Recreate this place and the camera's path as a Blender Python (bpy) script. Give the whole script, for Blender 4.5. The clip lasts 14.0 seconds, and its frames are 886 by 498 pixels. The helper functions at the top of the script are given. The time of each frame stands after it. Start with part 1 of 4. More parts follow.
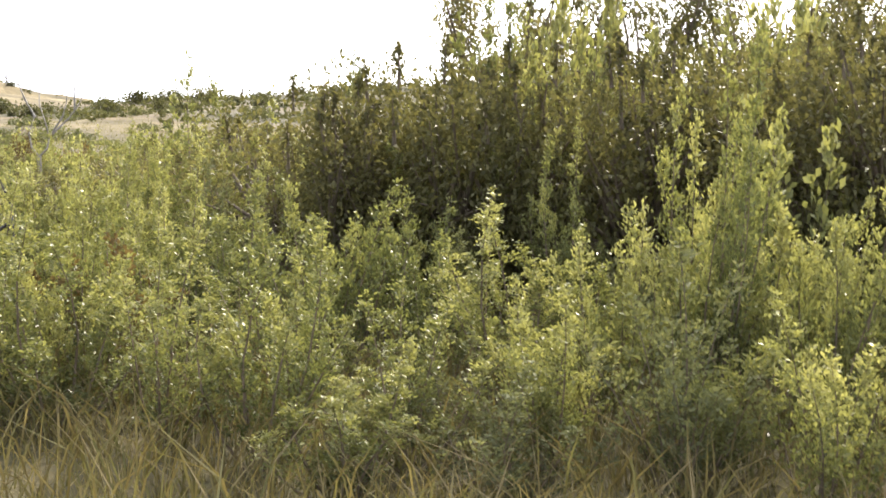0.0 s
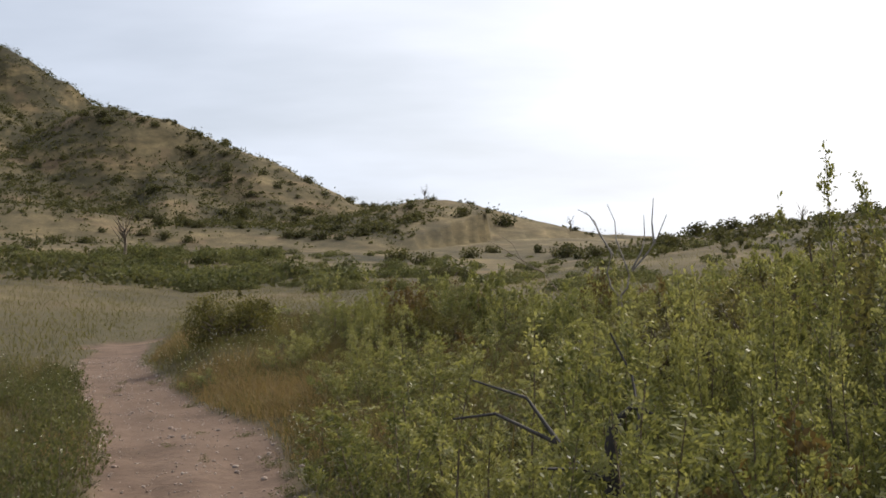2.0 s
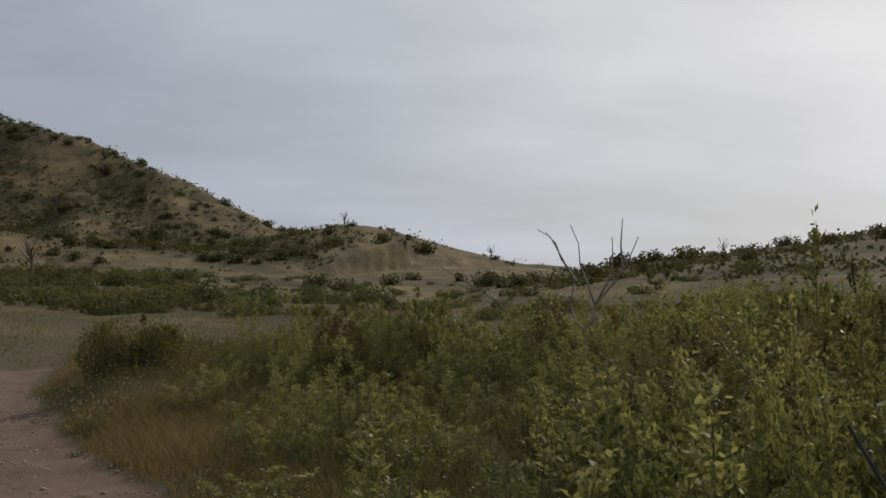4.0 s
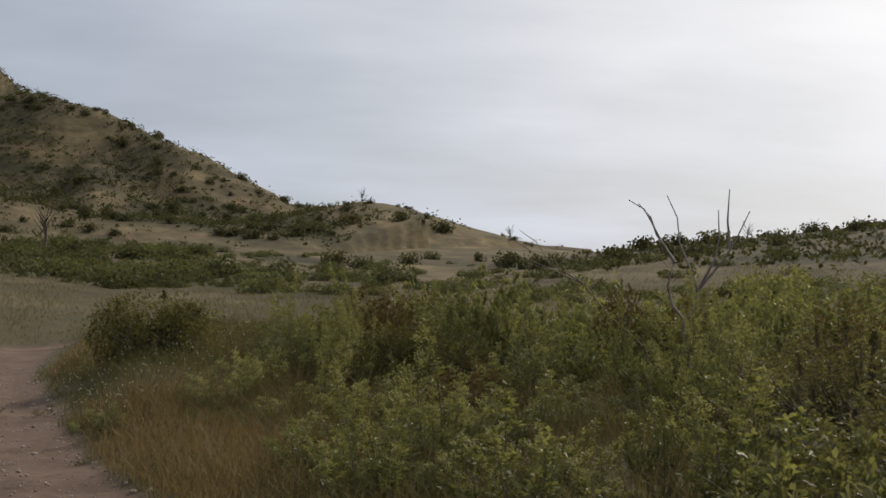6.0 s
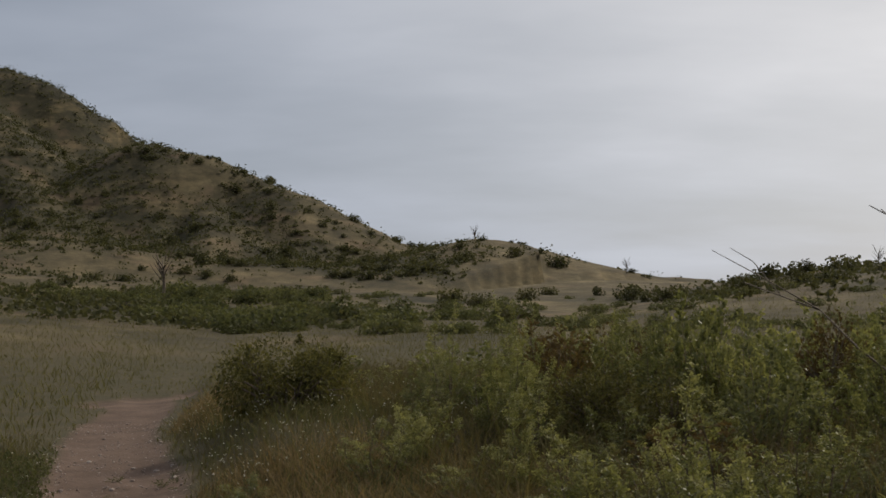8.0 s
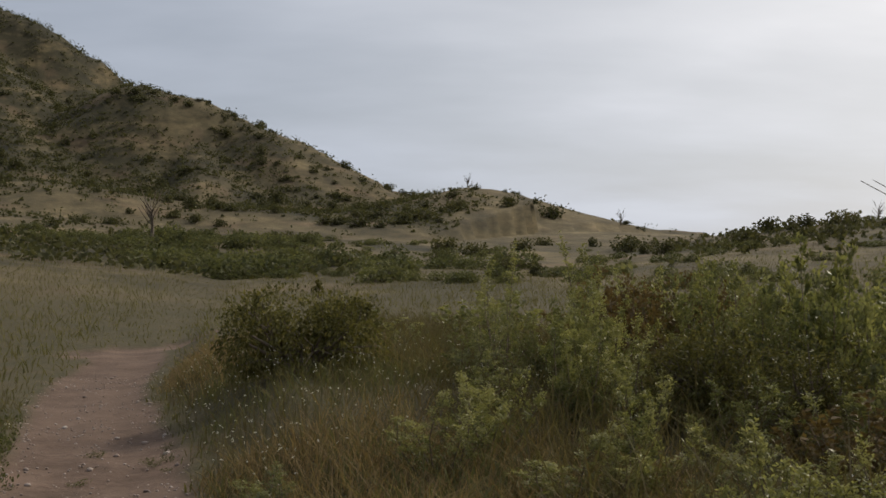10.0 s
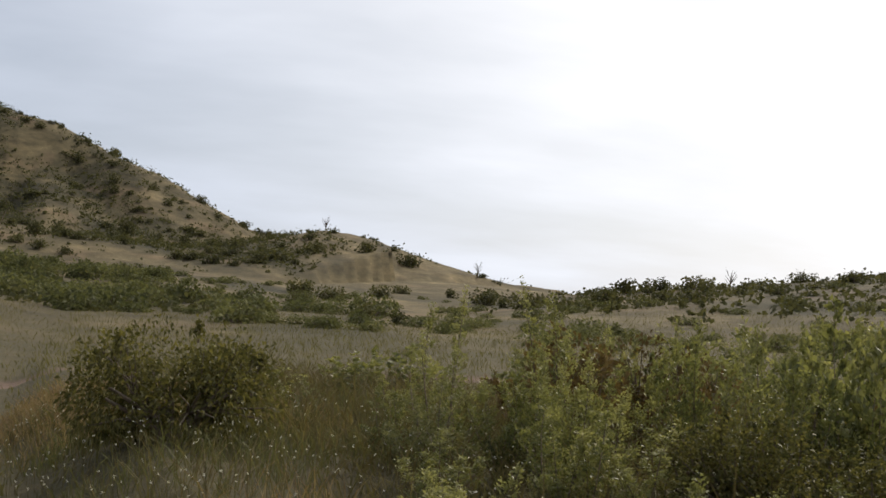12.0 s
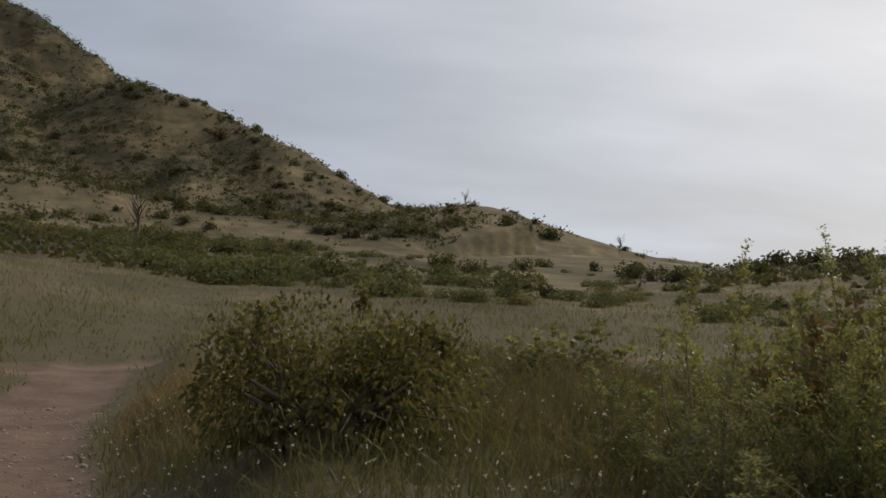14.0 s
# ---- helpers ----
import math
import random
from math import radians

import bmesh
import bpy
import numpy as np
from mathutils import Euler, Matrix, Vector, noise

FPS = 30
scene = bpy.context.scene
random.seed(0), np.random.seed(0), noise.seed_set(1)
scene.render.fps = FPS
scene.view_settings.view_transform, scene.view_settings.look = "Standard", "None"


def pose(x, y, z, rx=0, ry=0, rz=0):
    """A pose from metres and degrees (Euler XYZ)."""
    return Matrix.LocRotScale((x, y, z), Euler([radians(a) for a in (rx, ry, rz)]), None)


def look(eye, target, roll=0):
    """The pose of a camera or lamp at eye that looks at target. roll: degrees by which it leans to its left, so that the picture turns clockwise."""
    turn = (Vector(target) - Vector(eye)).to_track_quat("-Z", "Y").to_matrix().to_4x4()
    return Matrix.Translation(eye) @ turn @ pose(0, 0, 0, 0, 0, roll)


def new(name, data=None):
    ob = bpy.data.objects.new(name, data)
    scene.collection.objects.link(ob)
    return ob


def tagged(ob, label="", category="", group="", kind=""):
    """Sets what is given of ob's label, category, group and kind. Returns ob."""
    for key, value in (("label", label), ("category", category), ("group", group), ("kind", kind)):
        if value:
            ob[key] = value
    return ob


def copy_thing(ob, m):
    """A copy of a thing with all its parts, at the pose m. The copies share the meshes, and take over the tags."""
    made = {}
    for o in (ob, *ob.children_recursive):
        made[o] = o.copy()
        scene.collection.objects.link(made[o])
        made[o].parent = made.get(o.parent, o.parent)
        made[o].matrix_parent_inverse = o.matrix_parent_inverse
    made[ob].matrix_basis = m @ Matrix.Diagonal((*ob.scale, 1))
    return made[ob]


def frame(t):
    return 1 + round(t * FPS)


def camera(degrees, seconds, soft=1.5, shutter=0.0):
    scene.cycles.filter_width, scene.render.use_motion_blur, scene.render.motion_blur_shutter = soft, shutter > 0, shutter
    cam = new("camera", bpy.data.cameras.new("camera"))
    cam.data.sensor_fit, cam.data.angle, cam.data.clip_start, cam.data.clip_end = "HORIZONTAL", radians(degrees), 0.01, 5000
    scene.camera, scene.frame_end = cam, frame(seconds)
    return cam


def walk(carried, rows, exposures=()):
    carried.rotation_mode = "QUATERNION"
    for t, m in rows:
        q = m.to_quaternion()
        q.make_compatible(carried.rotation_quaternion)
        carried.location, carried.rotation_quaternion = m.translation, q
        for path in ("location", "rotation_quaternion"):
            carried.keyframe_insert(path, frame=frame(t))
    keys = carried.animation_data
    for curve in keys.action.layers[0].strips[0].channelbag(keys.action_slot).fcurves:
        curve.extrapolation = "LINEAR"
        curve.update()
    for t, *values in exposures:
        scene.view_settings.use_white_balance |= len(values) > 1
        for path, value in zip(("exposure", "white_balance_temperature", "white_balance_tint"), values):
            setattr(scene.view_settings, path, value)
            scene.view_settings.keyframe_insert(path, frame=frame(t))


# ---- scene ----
cam = camera(38.66, 14.0, soft=1.6, shutter=0.1)
PATH = [
    (0.0, 0.000, 0.000, 1.490, 85.28, -1.76, -34.43),
    (0.2, 0.076, 0.270, 1.517, 86.68, -4.35, -33.19),
    (0.4, 0.146, 0.539, 1.530, 86.23, -3.21, -27.76),
    (0.5, 0.180, 0.674, 1.511, 86.60, -2.73, -24.68),
    (0.7, 0.243, 0.943, 1.559, 86.44, 0.03, -13.33),
    (0.8, 0.273, 1.078, 1.500, 87.46, 1.00, -12.58),
    (1.0, 0.330, 1.347, 1.474, 88.91, -1.42, -9.57),
    (1.5, 0.453, 2.020, 1.450, 89.30, 2.80, -7.28),
    (2.0, 0.550, 2.692, 1.466, 91.43, 2.81, -9.59),
    (2.2, 0.582, 2.961, 1.467, 92.23, 3.74, -10.65),
    (4.3, 0.719, 5.776, 1.488, 92.52, 1.65, -13.50),
    (4.5, 0.715, 6.044, 1.492, 92.28, 1.98, -12.48),
    (5.0, 0.698, 6.712, 1.499, 93.10, 1.50, -12.57),
    (5.5, 0.667, 7.380, 1.495, 91.29, 2.10, -10.37),
    (6.0, 0.625, 8.047, 1.510, 91.63, 0.59, -12.78),
    (6.5, 0.575, 8.714, 1.525, 89.34, 1.07, -10.92),
    (7.0, 0.517, 9.380, 1.517, 90.98, 2.71, -9.57),
    (7.5, 0.455, 10.045, 1.521, 91.54, 1.91, -9.92),
    (8.0, 0.388, 10.710, 1.511, 93.46, 2.30, -7.72),
    (8.2, 0.361, 10.975, 1.500, 92.11, 1.00, -6.56),
    (10.3, 0.092, 13.759, 1.500, 91.06, 1.29, -9.03),
    (10.5, 0.070, 14.023, 1.484, 91.03, 0.99, -9.87),
    (11.0, 0.022, 14.684, 1.517, 92.37, 0.59, -12.06),
    (11.5, -0.016, 15.345, 1.497, 90.85, 0.07, -13.13),
    (12.0, -0.043, 16.004, 1.523, 93.31, -1.87, -15.11),
    (12.5, -0.057, 16.663, 1.470, 92.46, 1.10, -10.80),
    (13.0, -0.055, 17.322, 1.504, 88.58, -0.99, -13.38),
    (13.5, -0.037, 17.979, 1.488, 91.77, 0.46, -12.30),
    (14.0, 0.000, 18.636, 1.481, 91.94, -1.75, -8.88),
]
EXPOSURES = [(0.0, 2.3), (0.6, 1.72), (1.0, 1.3), (1.5, 0.95), (2.0, 0.6), (4.5, -0.35), (5.5, -0.35), (6.5, 0.35), (7.5, 0.2), (8.0, -0.3), (10.5, 0.15), (11.0, 0.35), (11.5, -0.05), (12.0, 0.35), (12.5, -0.1), (13.0, 0.4), (13.3, 0.2), (13.5, -0.02), (14.0, -0.16)]
walk(cam, [(r[0], pose(*r[1:])) for r in PATH], EXPOSURES)

# ---- world, sun and sky ----
SUN_AZ, SUN_EL = 52.0, 38.0          # degrees from +y towards +x, and above the horizon
sun_way = Vector((math.sin(radians(SUN_AZ)) * math.cos(radians(SUN_EL)),
                  math.cos(radians(SUN_AZ)) * math.cos(radians(SUN_EL)), math.sin(radians(SUN_EL))))
sun = new("sun", bpy.data.lights.new("sun", "SUN"))
sun.data.energy, sun.data.angle, sun.data.color = 3.2, radians(7), (1.0, 0.91, 0.78)
sun.matrix_world = look((0, 0, 60), Vector((0, 0, 60)) - sun_way)


def build_world():
    w = bpy.data.worlds.new("sky")
    w.use_nodes = True
    scene.world = w
    nt = w.node_tree
    nt.nodes.clear()
    N, L = nt.nodes.new, nt.links.new
    out = N("ShaderNodeOutputWorld")
    sky = N("ShaderNodeTexSky")
    sky.sky_type, sky.sun_disc = "NISHITA", False
    sky.sun_elevation, sky.sun_rotation = radians(SUN_EL), radians(SUN_AZ)
    sky.air_density, sky.dust_density = 1.0, 2.0
    clear = N("ShaderNodeBackground")
    clear.inputs["Strength"].default_value = 0.07
    L(sky.outputs["Color"], clear.inputs["Color"])
    # a thin, streaked cloud sheet that brightens towards the sun
    co = N("ShaderNodeTexCoord")
    sep = N("ShaderNodeSeparateXYZ")
    L(co.outputs["Generated"], sep.inputs[0])
    up = N("ShaderNodeMath"); up.operation = "ADD"; up.inputs[1].default_value = 0.22
    L(sep.outputs["Z"], up.inputs[0])
    inv = N("ShaderNodeMath"); inv.operation = "DIVIDE"; inv.inputs[0].default_value = 1.0
    L(up.outputs[0], inv.inputs[1])
    sc = N("ShaderNodeVectorMath"); sc.operation = "SCALE"
    L(co.outputs["Generated"], sc.inputs[0]); L(inv.outputs[0], sc.inputs["Scale"])
    st = N("ShaderNodeVectorMath"); st.operation = "MULTIPLY"; st.inputs[1].default_value = (0.8, 1.4, 0.8)
    L(sc.outputs[0], st.inputs[0])
    no = N("ShaderNodeTexNoise")
    no.inputs["Scale"].default_value, no.inputs["Detail"].default_value, no.inputs["Roughness"].default_value = 1.1, 5, 0.5
    L(st.outputs[0], no.inputs["Vector"])
    dot = N("ShaderNodeVectorMath"); dot.operation = "DOT_PRODUCT"; dot.inputs[1].default_value = tuple(sun_way)
    L(co.outputs["Generated"], dot.inputs[0])
    glow = N("ShaderNodeMapRange")
    glow.interpolation_type = "SMOOTHSTEP"
    glow.inputs["From Min"].default_value, glow.inputs["From Max"].default_value = 0.45, 1.0
    glow.inputs["To Min"].default_value, glow.inputs["To Max"].default_value = 0.0, 1.0
    L(dot.outputs["Value"], glow.inputs["Value"])
    tone = N("ShaderNodeMapRange")
    tone.inputs["From Min"].default_value, tone.inputs["From Max"].default_value = 0.3, 0.7
    tone.inputs["To Min"].default_value, tone.inputs["To Max"].default_value = 0.51, 0.72
    L(no.outputs["Fac"], tone.inputs["Value"])
    gain = N("ShaderNodeMath"); gain.operation = "MULTIPLY_ADD"; gain.inputs[1].default_value = 0.42
    L(glow.outputs[0], gain.inputs[0]); L(tone.outputs[0], gain.inputs[2])
    cloud = N("ShaderNodeBackground")
    tint = N("ShaderNodeMix"); tint.data_type = "RGBA"
    tint.inputs["A"].default_value, tint.inputs["B"].default_value = (0.72, 0.79, 0.93, 1), (1.0, 0.97, 0.95, 1)
    L(glow.outputs[0], tint.inputs["Factor"])
    L(tint.outputs["Result"], cloud.inputs["Color"]); L(gain.outputs[0], cloud.inputs["Strength"])
    cover = N("ShaderNodeMapRange")
    cover.inputs["From Min"].default_value, cover.inputs["From Max"].default_value = 0.3, 0.6
    cover.inputs["To Min"].default_value, cover.inputs["To Max"].default_value = 0.72, 0.95
    L(no.outputs["Fac"], cover.inputs["Value"])
    mix = N("ShaderNodeMixShader")
    L(cover.outputs[0], mix.inputs["Fac"]); L(clear.outputs[0], mix.inputs[1]); L(cloud.outputs[0], mix.inputs[2])
    L(mix.outputs[0], out.inputs["Surface"])


build_world()


# ---- materials ----
def ramp(nt, fac, stops):
    r = nt.nodes.new("ShaderNodeValToRGB")
    e = r.color_ramp.elements
    while len(e) < len(stops):
        e.new(0.5)
    for el, (p, c) in zip(e, stops):
        el.position, el.color = p, (*c, 1)
    nt.links.new(fac, r.inputs["Fac"])
    return r.outputs["Color"]


def noise_node(nt, scale, detail=4, rough=0.55, stretch=None):
    co = nt.nodes.new("ShaderNodeTexCoord")
    n = nt.nodes.new("ShaderNodeTexNoise")
    n.inputs["Scale"].default_value, n.inputs["Detail"].default_value, n.inputs["Roughness"].default_value = scale, detail, rough
    v = co.outputs["Object"]
    if stretch:
        m = nt.nodes.new("ShaderNodeVectorMath")
        m.operation = "MULTIPLY"
        m.inputs[1].default_value = stretch
        nt.links.new(v, m.inputs[0])
        v = m.outputs[0]
    nt.links.new(v, n.inputs["Vector"])
    return n.outputs["Fac"]


def mixed(nt, fac, a, b, mode="MIX"):
    m = nt.nodes.new("ShaderNodeMix")
    m.data_type, m.blend_type = "RGBA", mode
    for sock, val in ((m.inputs["Factor"], fac), (m.inputs["A"], a), (m.inputs["B"], b)):
        if isinstance(val, (int, float)):
            sock.default_value = val
        elif isinstance(val, tuple):
            sock.default_value = (*val, 1)
        else:
            nt.links.new(val, sock)
    return m.outputs["Result"]


def fresh(name):
    m = bpy.data.materials.new(name)
    m.use_nodes = True
    nt = m.node_tree
    return m, nt, nt.nodes["Principled BSDF"], nt.nodes["Material Output"]


def bump(nt, bsdf, height, strength, dist):
    b = nt.nodes.new("ShaderNodeBump")
    b.inputs["Strength"].default_value, b.inputs["Distance"].default_value = strength, dist
    nt.links.new(height, b.inputs["Height"])
    nt.links.new(b.outputs["Normal"], bsdf.inputs["Normal"])


def leaf_material(name, stops, clear=0.35, rough=0.65, object_shift=0.42, tips=0.0, leaf_shift=0.55, gloss=0.08):
    """Foliage: each leaf takes its own tone, each plant leans to its own, and light passes through."""
    m, nt, p, out = fresh(name)
    geo = nt.nodes.new("ShaderNodeNewGeometry")
    info = nt.nodes.new("ShaderNodeObjectInfo")
    a = nt.nodes.new("ShaderNodeMath"); a.operation = "MULTIPLY"; a.inputs[1].default_value = leaf_shift
    nt.links.new(geo.outputs["Random Per Island"], a.inputs[0])
    b = nt.nodes.new("ShaderNodeMath"); b.operation = "MULTIPLY_ADD"; b.inputs[1].default_value = object_shift
    nt.links.new(info.outputs["Random"], b.inputs[0]); nt.links.new(a.outputs[0], b.inputs[2])
    # shoot tips painted lighter as if lit, bases darker as if shaded
    tip_light = nt.nodes.new("ShaderNodeAttribute"); tip_light.attribute_name = "tip_light"
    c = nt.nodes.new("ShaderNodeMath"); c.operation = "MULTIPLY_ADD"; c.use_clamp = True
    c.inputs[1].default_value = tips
    nt.links.new(tip_light.outputs["Fac"], c.inputs[0]); nt.links.new(b.outputs[0], c.inputs[2])
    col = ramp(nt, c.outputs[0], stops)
    nt.links.new(col, p.inputs["Base Color"])
    p.inputs["Roughness"].default_value = rough
    p.inputs["Specular IOR Level"].default_value = gloss
    tr = nt.nodes.new("ShaderNodeBsdfTranslucent")
    nt.links.new(mixed(nt, 1.0, col, (1.0, 1.0, 0.62), "MULTIPLY"), tr.inputs["Color"])
    mx = nt.nodes.new("ShaderNodeMixShader")
    mx.inputs["Fac"].default_value = clear
    nt.links.new(p.outputs[0], mx.inputs[1]); nt.links.new(tr.outputs[0], mx.inputs[2])
    nt.links.new(mx.outputs[0], out.inputs["Surface"])
    return m


def bark_material(name, dark, light, scale=30):
    m, nt, p, out = fresh(name)
    n = noise_node(nt, scale, 5, 0.65, (1, 1, 0.25))
    nt.links.new(ramp(nt, n, [(0.3, dark), (0.7, light)]), p.inputs["Base Color"])
    p.inputs["Roughness"].default_value = 0.85
    bump(nt, p, n, 0.5, 0.01)
    return m


def ground_material():
    m, nt, p, out = fresh("dirt and dry grass")
    at = nt.nodes.new("ShaderNodeAttribute"); at.attribute_name = "trail"
    hill = nt.nodes.new("ShaderNodeAttribute"); hill.attribute_name = "hill"
    green = nt.nodes.new("ShaderNodeAttribute"); green.attribute_name = "green"
    fine, mid, big = noise_node(nt, 9.0, 6, 0.65), noise_node(nt, 1.3, 5), noise_node(nt, 0.11, 4)
    dirt = ramp(nt, fine, [(0.25, (0.054, 0.034, 0.024)), (0.5, (0.105, 0.068, 0.048)), (0.78, (0.175, 0.12, 0.088))])
    dirt = mixed(nt, 0.55, dirt, ramp(nt, mid, [(0.3, (0.066, 0.043, 0.03)), (0.7, (0.18, 0.124, 0.09))]))
    litter = ramp(nt, fine, [(0.25, (0.03, 0.025, 0.013)), (0.55, (0.07, 0.058, 0.029)), (0.8, (0.125, 0.105, 0.053))])
    litter = mixed(nt, 0.4, litter, ramp(nt, mid, [(0.35, (0.04, 0.04, 0.017)), (0.7, (0.095, 0.073, 0.038))]))
    # hillside: gold grass, broken by green and by bare brown soil
    tuft = noise_node(nt, 0.2, 8, 0.72, (1.0, 0.55, 1.6))
    slope = ramp(nt, tuft, [(0.3, (0.042, 0.034, 0.017)), (0.47, (0.08, 0.063, 0.031)), (0.6, (0.125, 0.098, 0.05)), (0.78, (0.28, 0.215, 0.115))])
    scrub = ramp(nt, tuft, [(0.3, (0.018, 0.017, 0.008)), (0.55, (0.039, 0.034, 0.016)), (0.78, (0.088, 0.071, 0.034))])
    slope = mixed(nt, green.outputs["Fac"], slope, scrub)
    gold = nt.nodes.new("ShaderNodeMapRange")
    gold.inputs["From Min"].default_value, gold.inputs["From Max"].default_value = 0.5, 0.66
    gold.inputs["To Max"].default_value = 0.55
    nt.links.new(noise_node(nt, 0.085, 7, 0.72, (1.0, 0.5, 2.2)), gold.inputs["Value"])
    slope = mixed(nt, gold.outputs[0], slope, ramp(nt, tuft, [(0.35, (0.10, 0.074, 0.036)), (0.7, (0.24, 0.18, 0.09))]))
    soil = nt.nodes.new("ShaderNodeMapRange")
    soil.inputs["From Min"].default_value, soil.inputs["From Max"].default_value = 0.56, 0.68
    nt.links.new(big, soil.inputs["Value"])
    slope = mixed(nt, soil.outputs[0], slope, mixed(nt, 0.3, slope, (0.2, 0.13, 0.08)))
    col = mixed(nt, hill.outputs["Fac"], litter, slope)
    edge = nt.nodes.new("ShaderNodeMath"); edge.operation = "MULTIPLY_ADD"; edge.inputs[1].default_value = 1.2
    sub = nt.nodes.new("ShaderNodeMath"); sub.operation = "MULTIPLY_ADD"; sub.inputs[1].default_value = 0.9; sub.inputs[2].default_value = -0.55
    nt.links.new(mid, sub.inputs[0]); nt.links.new(at.outputs["Fac"], edge.inputs[0]); nt.links.new(sub.outputs[0], edge.inputs[2])
    edge.use_clamp = True
    col = mixed(nt, edge.outputs[0], col, dirt)
    nt.links.new(col, p.inputs["Base Color"])
    p.inputs["Roughness"].default_value = 0.95
    p.inputs["Specular IOR Level"].default_value = 0.15
    bump(nt, p, fine, 0.7, 0.04)
    return m


M_GROUND = ground_material()
# willow, sage and rust leaves take painted tip light by their tips value
M_WILLOW = leaf_material("yellow-green shrub leaves with painted lit tips", [(0.0, (0.05, 0.055, 0.024)), (0.3, (0.108, 0.116, 0.046)), (0.65, (0.202, 0.2, 0.077)), (1.0, (0.345, 0.325, 0.14))], 0.45, 0.45, 0.3, 0.75, 0.3, 0.16)
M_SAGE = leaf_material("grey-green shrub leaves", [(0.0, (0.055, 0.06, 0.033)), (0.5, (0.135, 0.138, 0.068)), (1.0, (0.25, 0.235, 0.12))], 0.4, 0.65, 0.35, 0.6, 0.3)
M_DARK = leaf_material("dark evergreen leaves", [(0.0, (0.055, 0.053, 0.025)), (0.6, (0.12, 0.108, 0.048)), (0.93, (0.19, 0.16, 0.07)), (1.0, (0.28, 0.175, 0.08))], 0.45, 0.5)
M_OLIVE = leaf_material("olive sumac leaves", [(0.0, (0.045, 0.046, 0.018)), (0.5, (0.105, 0.098, 0.035)), (0.85, (0.185, 0.158, 0.056)), (1.0, (0.27, 0.175, 0.07))], 0.4, 0.5, 0.14, 0.0, 0.66)
M_VALLEY = leaf_material("valley shrub leaves", [(0.0, (0.05, 0.056, 0.026)), (0.5, (0.108, 0.112, 0.05)), (1.0, (0.19, 0.178, 0.085))], 0.4, 0.65)
M_RUST = leaf_material("rust-brown dry leaves", [(0.0, (0.055, 0.038, 0.018)), (0.5, (0.12, 0.082, 0.036)), (0.85, (0.17, 0.118, 0.05)), (1.0, (0.13, 0.12, 0.045))], 0.3, 0.7, 0.4, 0.4, 0.4)
M_WEED = leaf_material("weed leaves", [(0.0, (0.055, 0.06, 0.027)), (0.6, (0.105, 0.108, 0.045)), (1.0, (0.19, 0.175, 0.08))], 0.35)
M_GRASS = leaf_material("dry grass blades", [(0.0, (0.066, 0.053, 0.026)), (0.35, (0.125, 0.098, 0.047)), (0.6, (0.098, 0.093, 0.038)), (0.85, (0.185, 0.145, 0.073)), (1.0, (0.27, 0.215, 0.12))], 0.35, 0.8)
M_RED_GRASS = leaf_material("reddish dry grass", [(0.0, (0.115, 0.078, 0.042)), (0.5, (0.215, 0.15, 0.078)), (1.0, (0.32, 0.245, 0.135))], 0.35, 0.8)
M_PALE_GRASS = leaf_material("pale meadow grass", [(0.0, (0.08, 0.074, 0.03)), (0.5, (0.138, 0.124, 0.05)), (1.0, (0.215, 0.184, 0.078))], 0.35, 0.8)
M_FAR = leaf_material("hillside chaparral leaves", [(0.0, (0.042, 0.043, 0.021)), (0.6, (0.082, 0.08, 0.037)), (1.0, (0.14, 0.128, 0.06))], 0.35, 0.7)
M_FLOWER = leaf_material("dry white seed heads", [(0.0, (0.45, 0.42, 0.36)), (1.0, (0.75, 0.72, 0.66))], 0.3, 0.8)
M_STEM = bark_material("brown stems", (0.06, 0.045, 0.028), (0.15, 0.11, 0.07))
M_DEAD = bark_material("bleached dead wood", (0.10, 0.085, 0.07), (0.24, 0.21, 0.18), 18)
M_CHAR = bark_material("charred dead wood", (0.012, 0.010, 0.009), (0.05, 0.042, 0.036), 25)


def stone_material():
    m, nt, p, out = fresh("trail stones")
    info = nt.nodes.new("ShaderNodeNewGeometry")
    n = noise_node(nt, 14, 4)
    c = mixed(nt, 0.5, ramp(nt, n, [(0.3, (0.20, 0.15, 0.12)), (0.7, (0.40, 0.33, 0.28))]), ramp(nt, info.outputs["Random Per Island"], [(0, (0.10, 0.075, 0.06)), (0.6, (0.30, 0.22, 0.17)), (1, (0.50, 0.44, 0.38))]))
    nt.links.new(c, p.inputs["Base Color"])
    p.inputs["Roughness"].default_value = 0.9
    bump(nt, p, n, 0.4, 0.01)
    return m


M_STONE = stone_material()


# ---- shape of the land ----
def lattice(ix, iy, seed):
    h = (ix * 374761393 + iy * 668265263 + seed * 974634777) & 0x7FFFFFFF
    h = ((h ^ (h >> 13)) * 1274126177) & 0x7FFFFFFF
    return ((h ^ (h >> 16)) & 0xFFFF) / 65535.0


